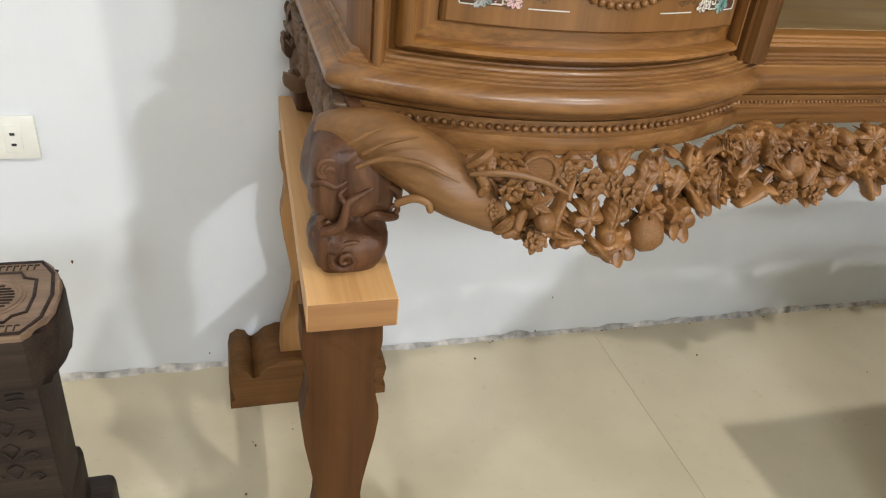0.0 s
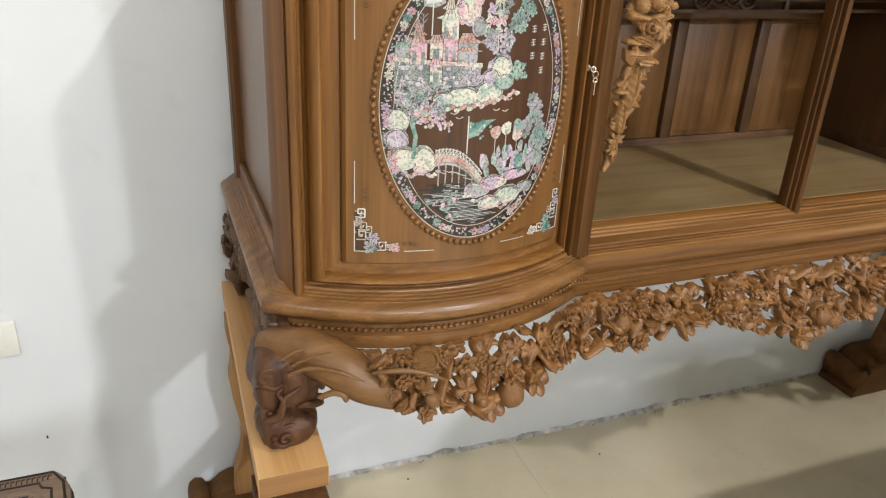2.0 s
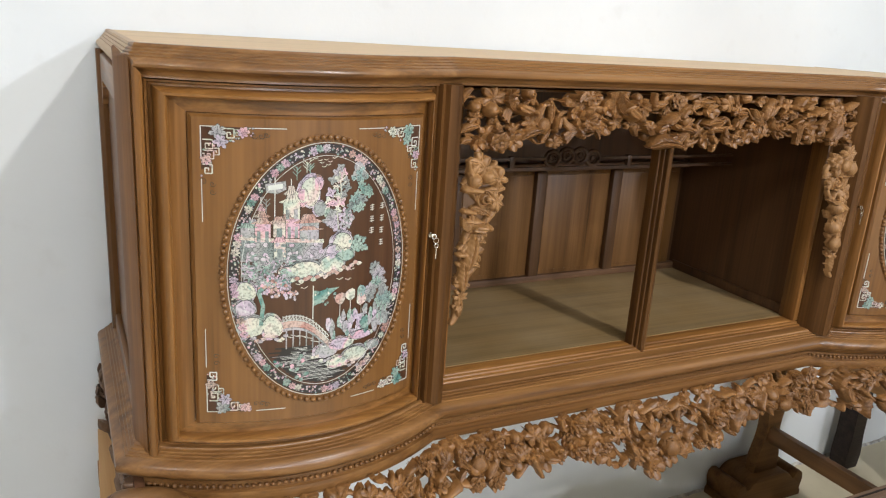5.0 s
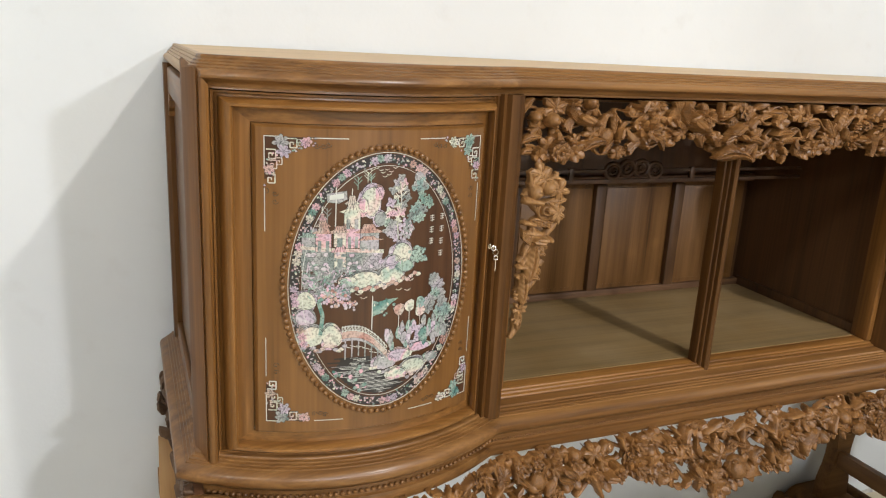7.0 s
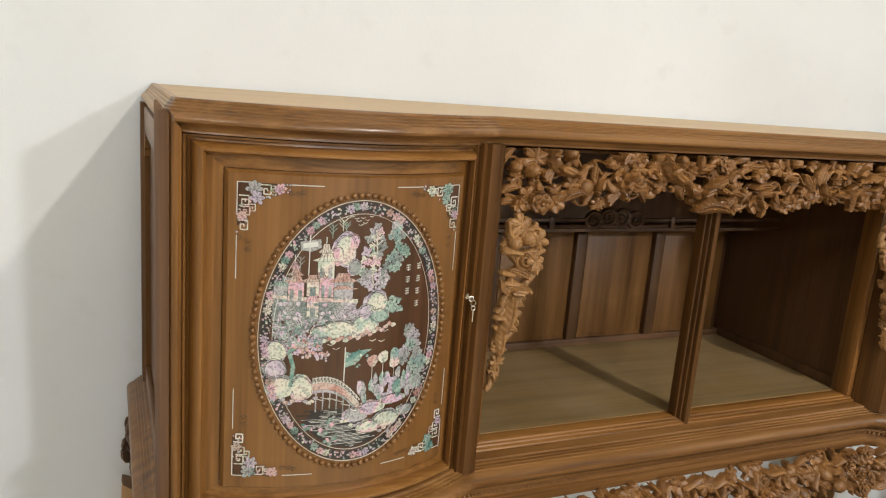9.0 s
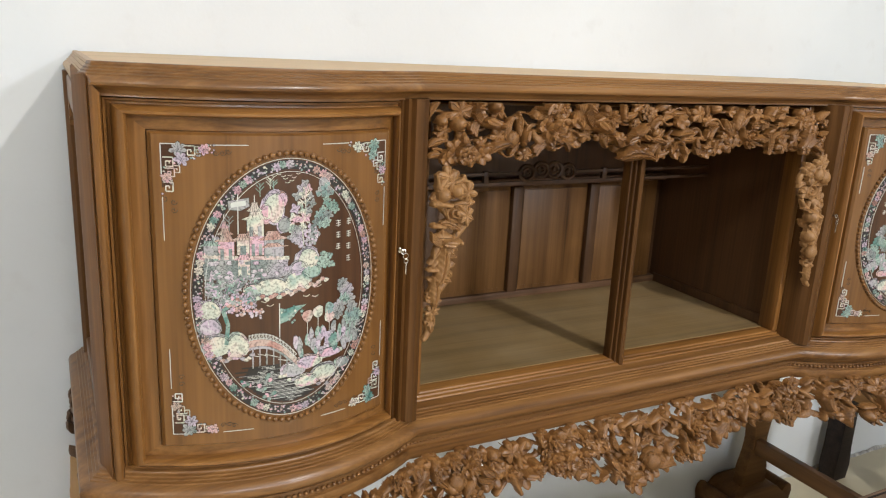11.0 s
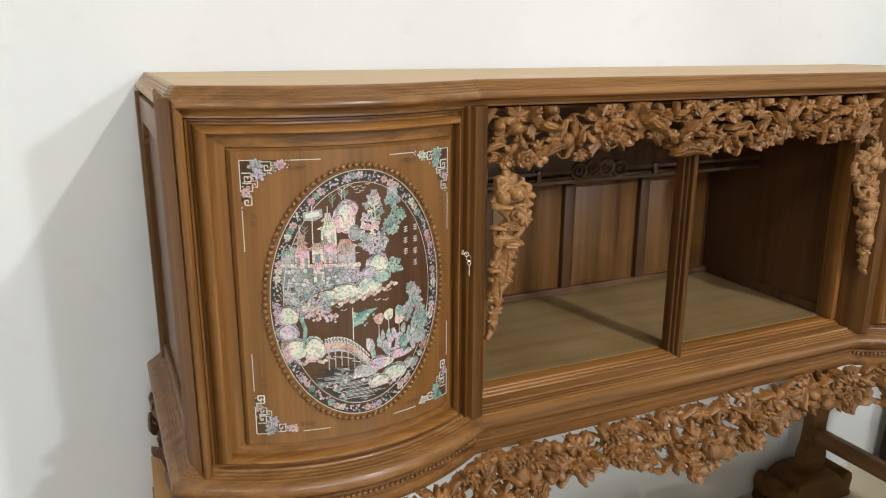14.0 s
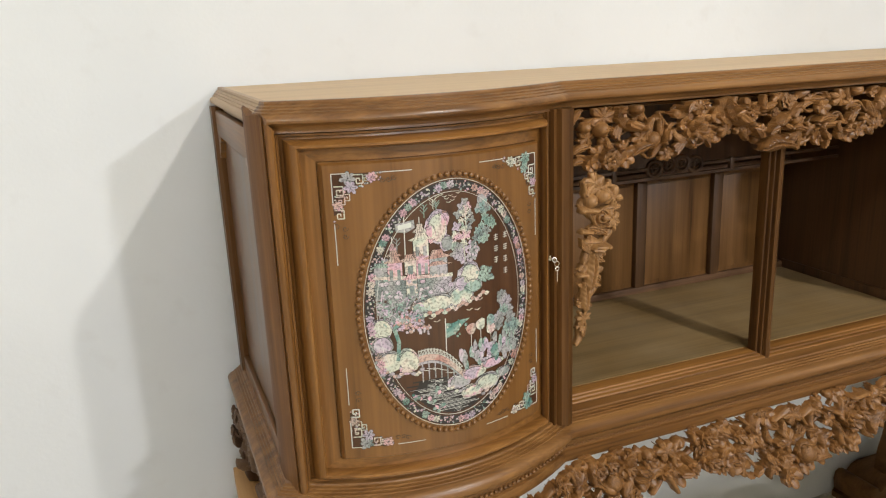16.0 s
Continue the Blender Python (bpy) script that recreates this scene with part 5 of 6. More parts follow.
    for x, z, k, size in ((0.385, 0.628, "stub", 0.030), (0.400, 0.600, "rose", 0.022), (0.412, 0.622, "flower", 0.030), (0.420, 0.585, "stub", 0.030), (0.434, 0.607, "lobed", 0.034), (0.440, 0.568, "flower", 0.026), (0.402, 0.575, "leaf", 0.030), (0.448, 0.590, "fruit", 0.022), (0.43, 0.628, "curl", 0.026), (0.370, 0.640, "leaf", 0.03)):
        lay(KIT[k], sh, (x_of(x), arc_y(x) - 0.078, z), size, r.uniform(0, 360), r.uniform(-20, 20), r.uniform(-20, 20))


leg(lambda x: x, 1)
leg(flip, -1)


# dark carving along the sides and the back legs
def side_carving(x_of, sg, seed):
    r = random.Random(seed)
    spots = spots_in(0.955, 1.40, lambda y: 0.548 + 0.05 * math.sin((y - 0.95) * 7), lambda y: 0.655, 0.024, lambda y, z: 0.1, seed)
    motifs = fill(r, spots, ["leaf", "leaf", "plume", "plume", "stub", "curl", "maple"], (0.034, 0.052), lambda y: 0.540 + 0.05 * math.sin((y - 0.95) * 7), 0.665)
    base = carving("side_apron", "dark carved side apron of leaves", stamp_field(0.93, 1.42, 0.51, 0.662, motifs, 0.0015), lambda y, z, h: (x_of(0.284 - 1.2 * h), y, z), M_SIDE, 0.006)
    base.data.flip_normals() if sg > 0 else None


side_carving(lambda x: x, 1, 41)
side_carving(flip, -1, 42)
for x_of in (lambda x: x, flip):
    x0, x1 = sorted((x_of(0.245), x_of(0.305)))
    back = part("back_leg", leg_block(x_of, 0.289, 1.372, 0.5, 0.72), M_PAW, cabinet, "dark carved back leg with leaves", smooth=80)
    r = random.Random(77)
    for k in range(14):
        z, y = 0.53 + 0.10 * r.random(), 1.34 + 0.05 * r.random()
        lay(KIT_DARK[r.choice(["broad", "broad", "lobed"])], back, (x_of(0.264), y, z), r.uniform(0.030, 0.044), r.uniform(-50, 50), r.uniform(-15, 15), (-90 if x_of(0) < 1 else 90) + r.uniform(-20, 20), 0.7)
    for k in range(5):
        lay(KIT_DARK["broad"], back, (x_of(0.280 + r.uniform(-0.02, 0.02)), 1.332, 0.53 + 0.09 * r.random()), r.uniform(0.030, 0.042), r.uniform(-50, 50), r.uniform(-15, 15), r.uniform(-20, 20), 0.7)
    x0, x1 = sorted((x_of(0.276), x_of(0.290)))
    part("side_board", boxes(((x0, 0.93, 0.600), (x1, 1.40, 0.664)), bevel=0.003), M_PAW, cabinet)

# fretwork rail inside, in front of the back panels
bm = bmesh.new()
box(bm, (0.757, 1.231, 1.014), (flip(0.757), 1.239, 1.020))
box(bm, (0.757, 1.232, 1.034), (1.084, 1.238, 1.0395))
box(bm, (1.218, 1.232, 1.034), (flip(0.757), 1.238, 1.0395))
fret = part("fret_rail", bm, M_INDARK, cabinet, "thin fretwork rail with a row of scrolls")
for k in range(4):
    xc, zc, sg = 1.151 + 0.0335 * (k - 1.5), 1.0365 + (0.005 if k in (1, 2) else 0.0), 1 if k < 2 else -1
    b = bmesh.new()
    tube(b, [(xc + 0.0172 * math.cos(a), 1.235, zc + 0.0155 * math.sin(a)) for a in (2 * math.pi * i / 20 for i in range(21))], 0.0042, 6)
    part("ring", b, M_INDARK, fret, smooth=70)
    b = bmesh.new()
    tube(b, [(xc + sg * 0.012 * (1 - i / 18) * math.cos(a), 1.235, zc + 0.011 * (1 - i / 18) * math.sin(a)) for i, a in ((i, 0.5 + i * 0.6) for i in range(13))], 0.0028, 5)
    part("scroll", b, M_INDARK, fret, smooth=70)
for x in (1.295, 1.005):
    b = bmesh.new()
    box(b, (x - 0.006, 1.230, 1.016), (x + 0.006, 1.240, 1.043), 0.003)
    part("knob", b, M_INDARK, fret)


# ---- pearl inlay of the doors ----
IX, IZ, IW, IH = 0.374, 0.764, 0.277, 0.383
OC = (0.522 * IW, 0.500 * IH)
OA, OB = 0.1220, 0.1735


def clip_strip(poly, a0, a1):
    """The part of a polygon between two upright lines."""
    for sign, lim in ((1, a0), (-1, -a1)):
        out = []
        for (xa, ya), (xb, yb) in zip(poly, poly[1:] + poly[:1]):
            ia, ib = sign * xa >= lim, sign * xb >= lim
            if ia:
                out.append((xa, ya))
            if ia != ib:
                t = (lim / sign - xa) / (xb - xa)
                out.append((lim / sign, ya + (yb - ya) * t))
        poly = out
        if len(poly) < 3:
            return []
    return poly


EDGED = set(PEARLS) | {M_PEARL_ROOF}


class Inlay:
    """Flat cut pieces laid on the bowed field; coordinates in metres from the lower left corner of the inlay."""

    def __init__(self, x_of, door_ob, seed):
        self.x_of, self.door, self.r, self.sets = x_of, door_ob, random.Random(seed), {}

    def at(self, a, b, h):
        x = IX + a
        return (self.x_of(x), arc_y(x) + 0.012 - FIELD - h, IZ + b)

    def bm(self, name, material):
        if (name, material) not in self.sets:
            self.sets[(name, material)] = bmesh.new()
        return self.sets[(name, material)]

    def poly(self, name, material, pts, h=0.0007):
        if material in EDGED and len(pts) > 4:
            ca, cb = sum(p[0] for p in pts) / len(pts), sum(p[1] for p in pts) / len(pts)
            grow = []
            for a, b in pts:
                d = math.hypot(a - ca, b - cb) or 1e-6
                grow.append((a + (a - ca) / d * 0.00045, b + (b - cb) / d * 0.00045))
            self.piece("edging", M_INK, grow, h - 0.00014)
        self.piece(name, material, pts, h)

    def piece(self, name, material, pts, h):
        bm = self.bm(name, material)
        lo, hi = min(p[0] for p in pts), max(p[0] for p in pts)
        n = max(1, math.ceil((hi - lo) / 0.012))
        for k in range(n):
            q = clip_strip(list(pts), lo + (hi - lo) * k / n, lo + (hi - lo) * (k + 1) / n) if n > 1 else pts
            if len(q) >= 3:
                bm.faces.new([bm.verts.new(self.at(a, b, h)) for a, b in q])
        if n == 1:
            top = [bm.verts.new(self.at(a, b, h)) for a, b in pts]
            low = [bm.verts.new(self.at(a, b, 0)) for a, b in pts]
            for i in range(len(pts)):
                j = (i + 1) % len(pts)
                bm.faces.new((top[i], top[j], low[j], low[i]))

    def line(self, name, material, a0, b0, a1, b1, w=0.0008, h=0.0008):
        d = math.hypot(a1 - a0, b1 - b0) or 1e-6
        nx, ny = -(b1 - b0) / d * w / 2, (a1 - a0) / d * w / 2
        self.poly(name, material, [(a0 + nx, b0 + ny), (a1 + nx, b1 + ny), (a1 - nx, b1 - ny), (a0 - nx, b0 - ny)], h)

    def path(self, name, material, pts, w=0.0008, h=0.0008):
        for p, q in zip(pts, pts[1:]):
            self.line(name, material, *p, *q, w, h)

    def blob(self, name, material, a, b, ra, rb, n=14, jag=0.15, h=0.0007):
        ph = self.r.uniform(0, 6)
        pts = []
        for k in range(n):
            t = 2 * math.pi * k / n
            f = 1 + jag * math.sin(3 * t + ph) * 0.6 + self.r.uniform(-jag, jag) * 0.6
            pts.append((a + ra * f * math.cos(t), b + rb * f * math.sin(t)))
        self.poly(name, material, pts, h)
        return pts

    def flower(self, name, material, a, b, r, petals=6, h=0.0009):
        ph = self.r.uniform(0, 6)
        pts = []
        for k in range(petals * 2):
            t = ph + math.pi * k / petals
            f = r if k % 2 == 0 else r * 0.72
            pts += [(a + f * math.cos(t - 0.15), b + f * math.sin(t - 0.15)), (a + f * math.cos(t + 0.15), b + f * math.sin(t + 0.15))]
        self.poly(name, material, pts, h)
        self.poly(name, M_PEARL_CREAM, [(a + r * 0.2 * math.cos(t), b + r * 0.2 * math.sin(t)) for t in (0, 1.26, 2.51, 3.77, 5.03)], h + 0.0003)

    def leaf(self, name, material, a, b, r, ang, w=0.35, h=0.0008):
        c, s = math.cos(ang), math.sin(ang)
        pts = [(0, 0), (0.3, w * 0.9), (0.65, w), (1, 0), (0.65, -w), (0.3, -w * 0.9)]
        self.poly(name, material, [(a + r * (x * c - y * s), b + r * (x * s + y * c)) for x, y in pts], h)

    def maple(self, name, material, a, b, r, h=0.0010, points=5):
        """A leaf with pointed lobes and a cut vein."""
        ph = self.r.uniform(0, 6.28)
        pts = []
        for k in range(points):
            t = ph + 2 * math.pi * k / points
            f = r * self.r.uniform(0.85, 1.12)
            for dt, g in ((-0.30, 0.82), (0.0, 1.0), (0.30, 0.82), (math.pi / points, 0.52)):
                pts.append((a + f * g * math.cos(t + dt), b + f * g * math.sin(t + dt)))
        self.poly(name, material, pts, h)
        for k in range(points):
            t = ph + 2 * math.pi * k / points
            self.line("vein", M_INK, a, b, a + r * 0.7 * math.cos(t), b + r * 0.7 * math.sin(t), 0.00028, h + 0.0003)

    def clump(self, name, mats, a, b, ra, rb, n, size, spread=6.3):
        for _ in range(n):
            t, f = self.r.uniform(0, 6.28), math.sqrt(self.r.random())
            m = self.r.choice(mats)
            self.leaf(name, m, a + ra * f * math.cos(t), b + rb * f * math.sin(t), size * self.r.uniform(0.7, 1.3), self.r.uniform(0, spread), self.r.uniform(0.3, 0.5), 0.0007 + self.r.random() * 0.0004)

    def fret(self, name, a, b, s, sx, sy):
        pts = [(0, 0), (1, 0), (1, 1), (0.28, 1), (0.28, 0.42), (0.64, 0.42), (0.64, 0.68)]
        self.path(name, M_LINE if self.r.random() < 0.5 else M_PEARL_CREAM, [(a + sx * s * x, b + sy * s * y) for x, y in pts], s * 0.13, 0.0009)

    def finish(self):
        for (name, material), bm in self.sets.items():
            part(name, bm, material, self.door, smooth=0, kind="stuff", recalc=False)


def inside(a, b, f=0.985):
    return ((a - OC[0]) / (OA - 0.017)) ** 2 + ((b - OC[1]) / (OB - 0.017)) ** 2 < f * f


def bead_oval(inl):
    bm = bmesh.new()
    ball(bm, (0, 0, 0), 0.0041, sub=2)
    me = share("bead", bm, M_WPANEL)
    a, b, per, pts = OA + 0.0065, OB + 0.0065, 0.0, []
    n = 2000
    last, acc = None, 0.0
    for k in range(n):
        t = 2 * math.pi * k / n
        p = (OC[0] + a * math.cos(t), OC[1] + b * math.sin(t))
        if last is None or acc >= 0.0086:
            pts.append(p)
            acc = 0.0
        if last is not None:
            acc += math.hypot(p[0] - last[0], p[1] - last[1])
        last = p
    for p in pts:
        ob = new("bead", me)
        ob.parent = inl.door
        ob.location = inl.at(*p, 0.0012)
    for f, w in ((0.9905, 0.0006), (0.9, 0.0005)):
        pts = [(OC[0] + (OA if f > 0.95 else OA - 0.0165) * math.cos(t), OC[1] + (OB if f > 0.95 else OB - 0.0165) * math.sin(t)) for t in (2 * math.pi * k / 96 for k in range(97))]
        inl.path("oval_line", M_LINE, pts, w, 0.0010)


def border(inl):
    r = inl.r
    inl.poly("oval_ground", M_OVAL, [(OC[0] + (OA - 0.001) * math.cos(t), OC[1] + (OB - 0.001) * math.sin(t)) for t in (2 * math.pi * k / 90 for k in range(90))], 0.0002)
    n = 120
    for k in range(n):
        t0, t1 = 2 * math.pi * k / n, 2 * math.pi * (k + 1) / n
        q = [(OC[0] + (OA - d) * math.cos(t), OC[1] + (OB - d) * math.sin(t)) for t, d in ((t0, 0.002), (t1, 0.002), (t1, 0.0135), (t0, 0.0135))]
        inl.poly("border_ground", M_INK, q, 0.0004)
    k = 0
    t = 0.0
    while t < 2 * math.pi:
        a, b = OC[0] + (OA - 0.0078) * math.cos(t), OC[1] + (OB - 0.0078) * math.sin(t)
        c = k % 6
        if c in (0, 1, 2):
            inl.maple("border_flower", r.choice([M_PEARL_PINK, M_PEARL_PINK, M_PEARL_ROOF, M_PEARL_LILAC, M_PEARL_CREAM, M_PEARL_GREEN]), a + r.uniform(-0.001, 0.001), b + r.uniform(-0.001, 0.001), r.uniform(0.0052, 0.0064), 0.0010, 7)
        else:
            for _ in range(5):
                inl.leaf("border_leaf", r.choice(PEARLS), a + r.uniform(-0.005, 0.005), b + r.uniform(-0.005, 0.005), r.uniform(0.002, 0.004), r.uniform(0, 6.28), 0.4)
        for _ in range(3):
            inl.blob("border_dot", r.choice([M_PEARL_CREAM, M_PEARL_LILAC, M_PEARL_GREY]), a + r.uniform(-0.006, 0.006), b + r.uniform(-0.005, 0.005), 0.0009, 0.0009, 6, 0.1, 0.0008)
        t += 0.0098 / math.hypot(OA * math.sin(t), OB * math.cos(t))
        k += 1


def corners(inl):
    r = inl.r
    for sx, sy, a0, b0 in ((1, 1, -0.004, 0.004), (-1, 1, 1.033 * IW, 0.004), (1, -1, -0.004, 0.997 * IH), (-1, -1, 1.033 * IW, 0.997 * IH)):
        def q(a, b):
            return (a0 + sx * a, b0 + sy * b)
        ground = [(0, 0), (0.058, 0), (0.056, 0.006), (0.044, 0.010), (0.038, 0.018), (0.028, 0.022), (0.024, 0.034), (0.015, 0.040), (0.011, 0.062), (0, 0.066)]
        inl.poly("corner_ground", M_OVAL, [q(a * 0.8, b * 0.8) for a, b in ground], 0.0003)
        for a, b, s in ((0.002, 0.016, 0.011), (0.004, 0.029, 0.010), (0.001, 0.046, 0.011), (0.026, 0.002, 0.011), (0.012, 0.026, 0.008), (0.037, 0.003, 0.007)):
            inl.fret("corner_fret", *q(a, b), s, sx, sy)
        inl.path("corner_line", M_LINE, [q(0.060, 0.0005), q(0.098, 0.0005)], 0.0011)
        inl.path("corner_line", M_LINE, [q(0.0, 0.064), q(0.0, 0.118)], 0.0009)
        inl.path("corner_line", M_LINE, [q(0, 0), q(0, 0.04)], 0.0011)
        inl.path("corner_line", M_LINE, [q(0, 0), q(0.02, 0)], 0.0011)
        inl.maple("corner_flower", M_PEARL_GREEN if sx < 0 else M_PEARL_LILAC, *q(0.022, 0.018), 0.0088, 0.0011, 6)
        inl.maple("corner_flower", M_PEARL_GREEN if sx < 0 else M_PEARL_GREY, *q(0.019, 0.006), 0.0098, 0.0010, 7)
        inl.maple("corner_flower", M_PEARL_CREAM if sx < 0 else M_PEARL_PINK, *q(0.047, 0.006), 0.0075, 0.0011, 7)
        inl.maple("corner_flower", M_PEARL_PINK if r.random() < 0.5 else M_PEARL_ROOF, *q(0.005, 0.040), 0.0070, 0.0011, 6)
        for _ in range(80):
            a, b = r.uniform(0.0, 0.060), r.uniform(0.0, 0.062)
            if a * a + b * b > 0.0005 and a * b < 0.00062 and a + b < 0.066:
                inl.blob("corner_dot", r.choice(PEARLS), *q(a, b), r.uniform(0.0009, 0.0017), r.uniform(0.0009, 0.0015), 6, 0.2, 0.0008)
        for k in range(12):
            a, b = r.uniform(0.0, 0.07), r.uniform(0.0, 0.07)
            if a * b < 0.0008 and a + b > 0.03:
                inl.path("corner_tendril", M_INK, [q(a + 0.0045 * (1 - i / 12) * math.cos(i * 0.7 + k), b + 0.0045 * (1 - i / 12) * math.sin(i * 0.7 + k)) for i in range(12)], 0.0005, 0.0005)
        for a, b in ((0.060, 0.010), (0.068, 0.010), (0.074, 0.008), (0.012, 0.070), (0.012, 0.080)):
            inl.path("corner_tendril", M_INK, [q(a + 0.004 * (1 - i / 12) * math.cos(i * 0.7), b + 0.004 * (1 - i / 12) * math.sin(i * 0.7)) for i in range(12)], 0.0005, 0.0005)


def rock(inl, u, v, ru, rv, material=M_PEARL_CREAM, rings=2, rim=M_PEARL_PINK):
    a, b = u * IW, v * IH
    inl.blob("rock", rim, a, b, ru * IW, rv * IH, 16, 0.10, 0.0006)
    inl.blob("rock", material, a + 0.001, b - 0.001, ru * IW * 0.80, rv * IH * 0.80, 14, 0.10, 0.0009)
    for k in range(rings):
        f = 0.92 - 0.14 * k
        ph = inl.r.uniform(0, 6)
        inl.path("rock_vein", M_INK, [(a + ru * IW * f * math.cos(t), b + rv * IH * f * (1 + 0.06 * math.sin(4 * t + ph)) * math.sin(t)) for t in (0.3 + 0.2 * i for i in range(13))], 0.0005, 0.0011)


def roof(inl, u, v, w, hgt, material=M_PEARL_ROOF):
    a, b, w, hgt = u * IW, v * IH, w * IW, hgt * IH
    inl.poly("roof", material, [(a - w * 0.62, b + hgt * 0.12), (a - w * 0.48, b), (a + w * 0.48, b), (a + w * 0.62, b + hgt * 0.12), (a + w * 0.32, b + hgt * 0.45), (a + w * 0.22, b + hgt), (a - w * 0.22, b + hgt), (a - w * 0.32, b + hgt * 0.45)], 0.0011)
    for k in range(5):
        x = a - w * 0.4 + w * 0.8 * k / 4
        inl.line("roof_rib", M_INK, x, b, a + (x - a) * 0.5, b + hgt * 0.9, 0.0004, 0.0014)


def house(inl, u0, u1, v0, v1, material=M_PEARL_MIX, doors=2):
    inl.poly("house", material, [(u0 * IW, v0 * IH), (u1 * IW, v0 * IH), (u1 * IW, v1 * IH), (u0 * IW, v1 * IH)], 0.0009)
    for k in range(doors):
        c = (u0 + (u1 - u0) * (k + 0.5) / doors) * IW
        w = (u1 - u0) * IW * 0.22 / doors
        inl.poly("opening", M_PEARL_GREY, [(c - w, v0 * IH), (c + w, v0 * IH), (c + w, (v0 + (v1 - v0) * 0.6) * IH), (c - w, (v0 + (v1 - v0) * 0.6) * IH)], 0.0012)
    for u in (u0, u1):
        inl.line("house_edge", M_INK, u * IW, v0 * IH, u * IW, v1 * IH, 0.0005, 0.0012)


def tree(inl, u, v0, v1, spread, mats, n, leaf=0.007, trunk=M_PEARL_GREY):
    r = inl.r
    inl.path("trunk", trunk, [(u * IW, v0 * IH), ((u + 0.01) * IW, (v0 + (v1 - v0) * 0.35) * IH), ((u - 0.004) * IW, (v0 + (v1 - v0) * 0.7) * IH), (u * IW, v1 * IH)], 0.0022, 0.0008)
    for k in range(n):
        f = (k + 0.5) / n
        vv = v0 + (v1 - v0) * (0.15 + 0.85 * f)
        s = spread * (1.0 - 0.65 * f)
        inl.clump("foliage", mats, (u + r.uniform(-s, s)) * IW, vv * IH, 0.007, 0.006, 9, leaf)


def landscape(inl):
    r = inl.r
    # water of the lower part
    for k in range(34):
        b = (0.075 + 0.165 * k / 33) * IH
        a0, a1 = (0.20 + 0.10 * abs(k / 33 - 0.45)) * IW, (0.48 + 0.30 * (1 - k / 33)) * IW
        a0 += r.uniform(0, 0.02)
        a1 -= r.uniform(0, 0.02)
        while a0 < a1 and not inside(a0, b):
            a0 += 0.003
        while a1 > a0 and not inside(a1, b):
            a1 -= 0.003
        if a1 - a0 > 0.01:
            inl.line("water_ground", M_INK, a0, b, a1, b, 0.0019, 0.0004)
            inl.line("water_line", M_LINE if k % 3 else M_PEARL_GREY, a0 + r.uniform(0, 0.03), b, a1 - r.uniform(0, 0.03), b, 0.00065, 0.0007)
    for _ in range(12):
        u, v = r.uniform(0.27, 0.44), r.uniform(0.12, 0.24)
        if inside(u * IW, v * IH):
            inl.clump("lily", [M_PEARL_GREEN, M_PEARL_PINK, M_PEARL_GREY], u * IW, v * IH, 0.006, 0.003, 4, 0.006)
    # rocks on the near banks
    for u, v, ru, rv, m, rim in ((0.155, 0.455, 0.055, 0.040, M_PEARL_CREAM, M_PEARL_LILAC), (0.155, 0.395, 0.055, 0.035, M_PEARL_LILAC, M_PEARL_GREY), (0.185, 0.330, 0.070, 0.042, M_PEARL_CREAM, M_PEARL_GREY), (0.275, 0.325, 0.055, 0.050, M_PEARL_CREAM, M_PEARL_MIX), (0.53, 0.215, 0.065, 0.030, M_PEARL_GREY, M_PEARL_LILAC), (0.61, 0.235, 0.075, 0.028, M_PEARL_MIX, M_PEARL_CREAM), (0.72, 0.255, 0.075, 0.020, M_PEARL_PINK, M_PEARL_CREAM), (0.69, 0.185, 0.075, 0.034, M_PEARL_CREAM, M_PEARL_GREY), (0.60, 0.165, 0.065, 0.026, M_PEARL_MIX, M_PEARL_CREAM), (0.79, 0.205, 0.045, 0.022, M_PEARL_GREY, M_PEARL_MIX), (0.83, 0.30, 0.05, 0.028, M_PEARL_GREY, M_PEARL_LILAC)):
        rock(inl, u, v, ru, rv, m, 2, rim)
    for k in range(14):
        inl.blob("pebble", r.choice([M_PEARL_CREAM, M_PEARL_ROOF, M_PEARL_GREY]), (0.15 + 0.19 * k / 13) * IW, (0.283 + 0.012 * math.sin(k)) * IH, 0.0035, 0.0025, 7, 0.2, 0.0010)
        inl.blob("pebble", r.choice([M_PEARL_CREAM, M_PEARL_GREY]), (0.47 + 0.28 * k / 13) * IW, (0.195 - 0.07 * k / 13 + 0.008 * math.sin(2 * k)) * IH, 0.0035, 0.0025, 7, 0.2, 0.0010)
    # blossoming tree on the near bank
    inl.path("trunk", M_PEARL_GREEN, [(0.225 * IW, 0.33 * IH), (0.235 * IW, 0.40 * IH), (0.215 * IW, 0.45 * IH), (0.26 * IW, 0.48 * IH)], 0.005, 0.0010)
    for u, v in ((0.235, 0.475), (0.27, 0.495), (0.29, 0.465), (0.32, 0.470), (0.345, 0.445), (0.375, 0.432), (0.255, 0.45), (0.30, 0.44)):
        inl.clump("blossom", [M_PEARL_PINK, M_PEARL_LILAC, M_PEARL_ROOF, M_PEARL_LILAC], u * IW, v * IH, 0.009, 0.006, 13, 0.0046)
    # bridge
    pts = [((0.326 + 0.224 * t) * IW, (0.337 - 0.028 * t - 0.058 * t * t + 0.02 * math.sin(math.pi * t)) * IH) for t in (k / 14 for k in range(15))]
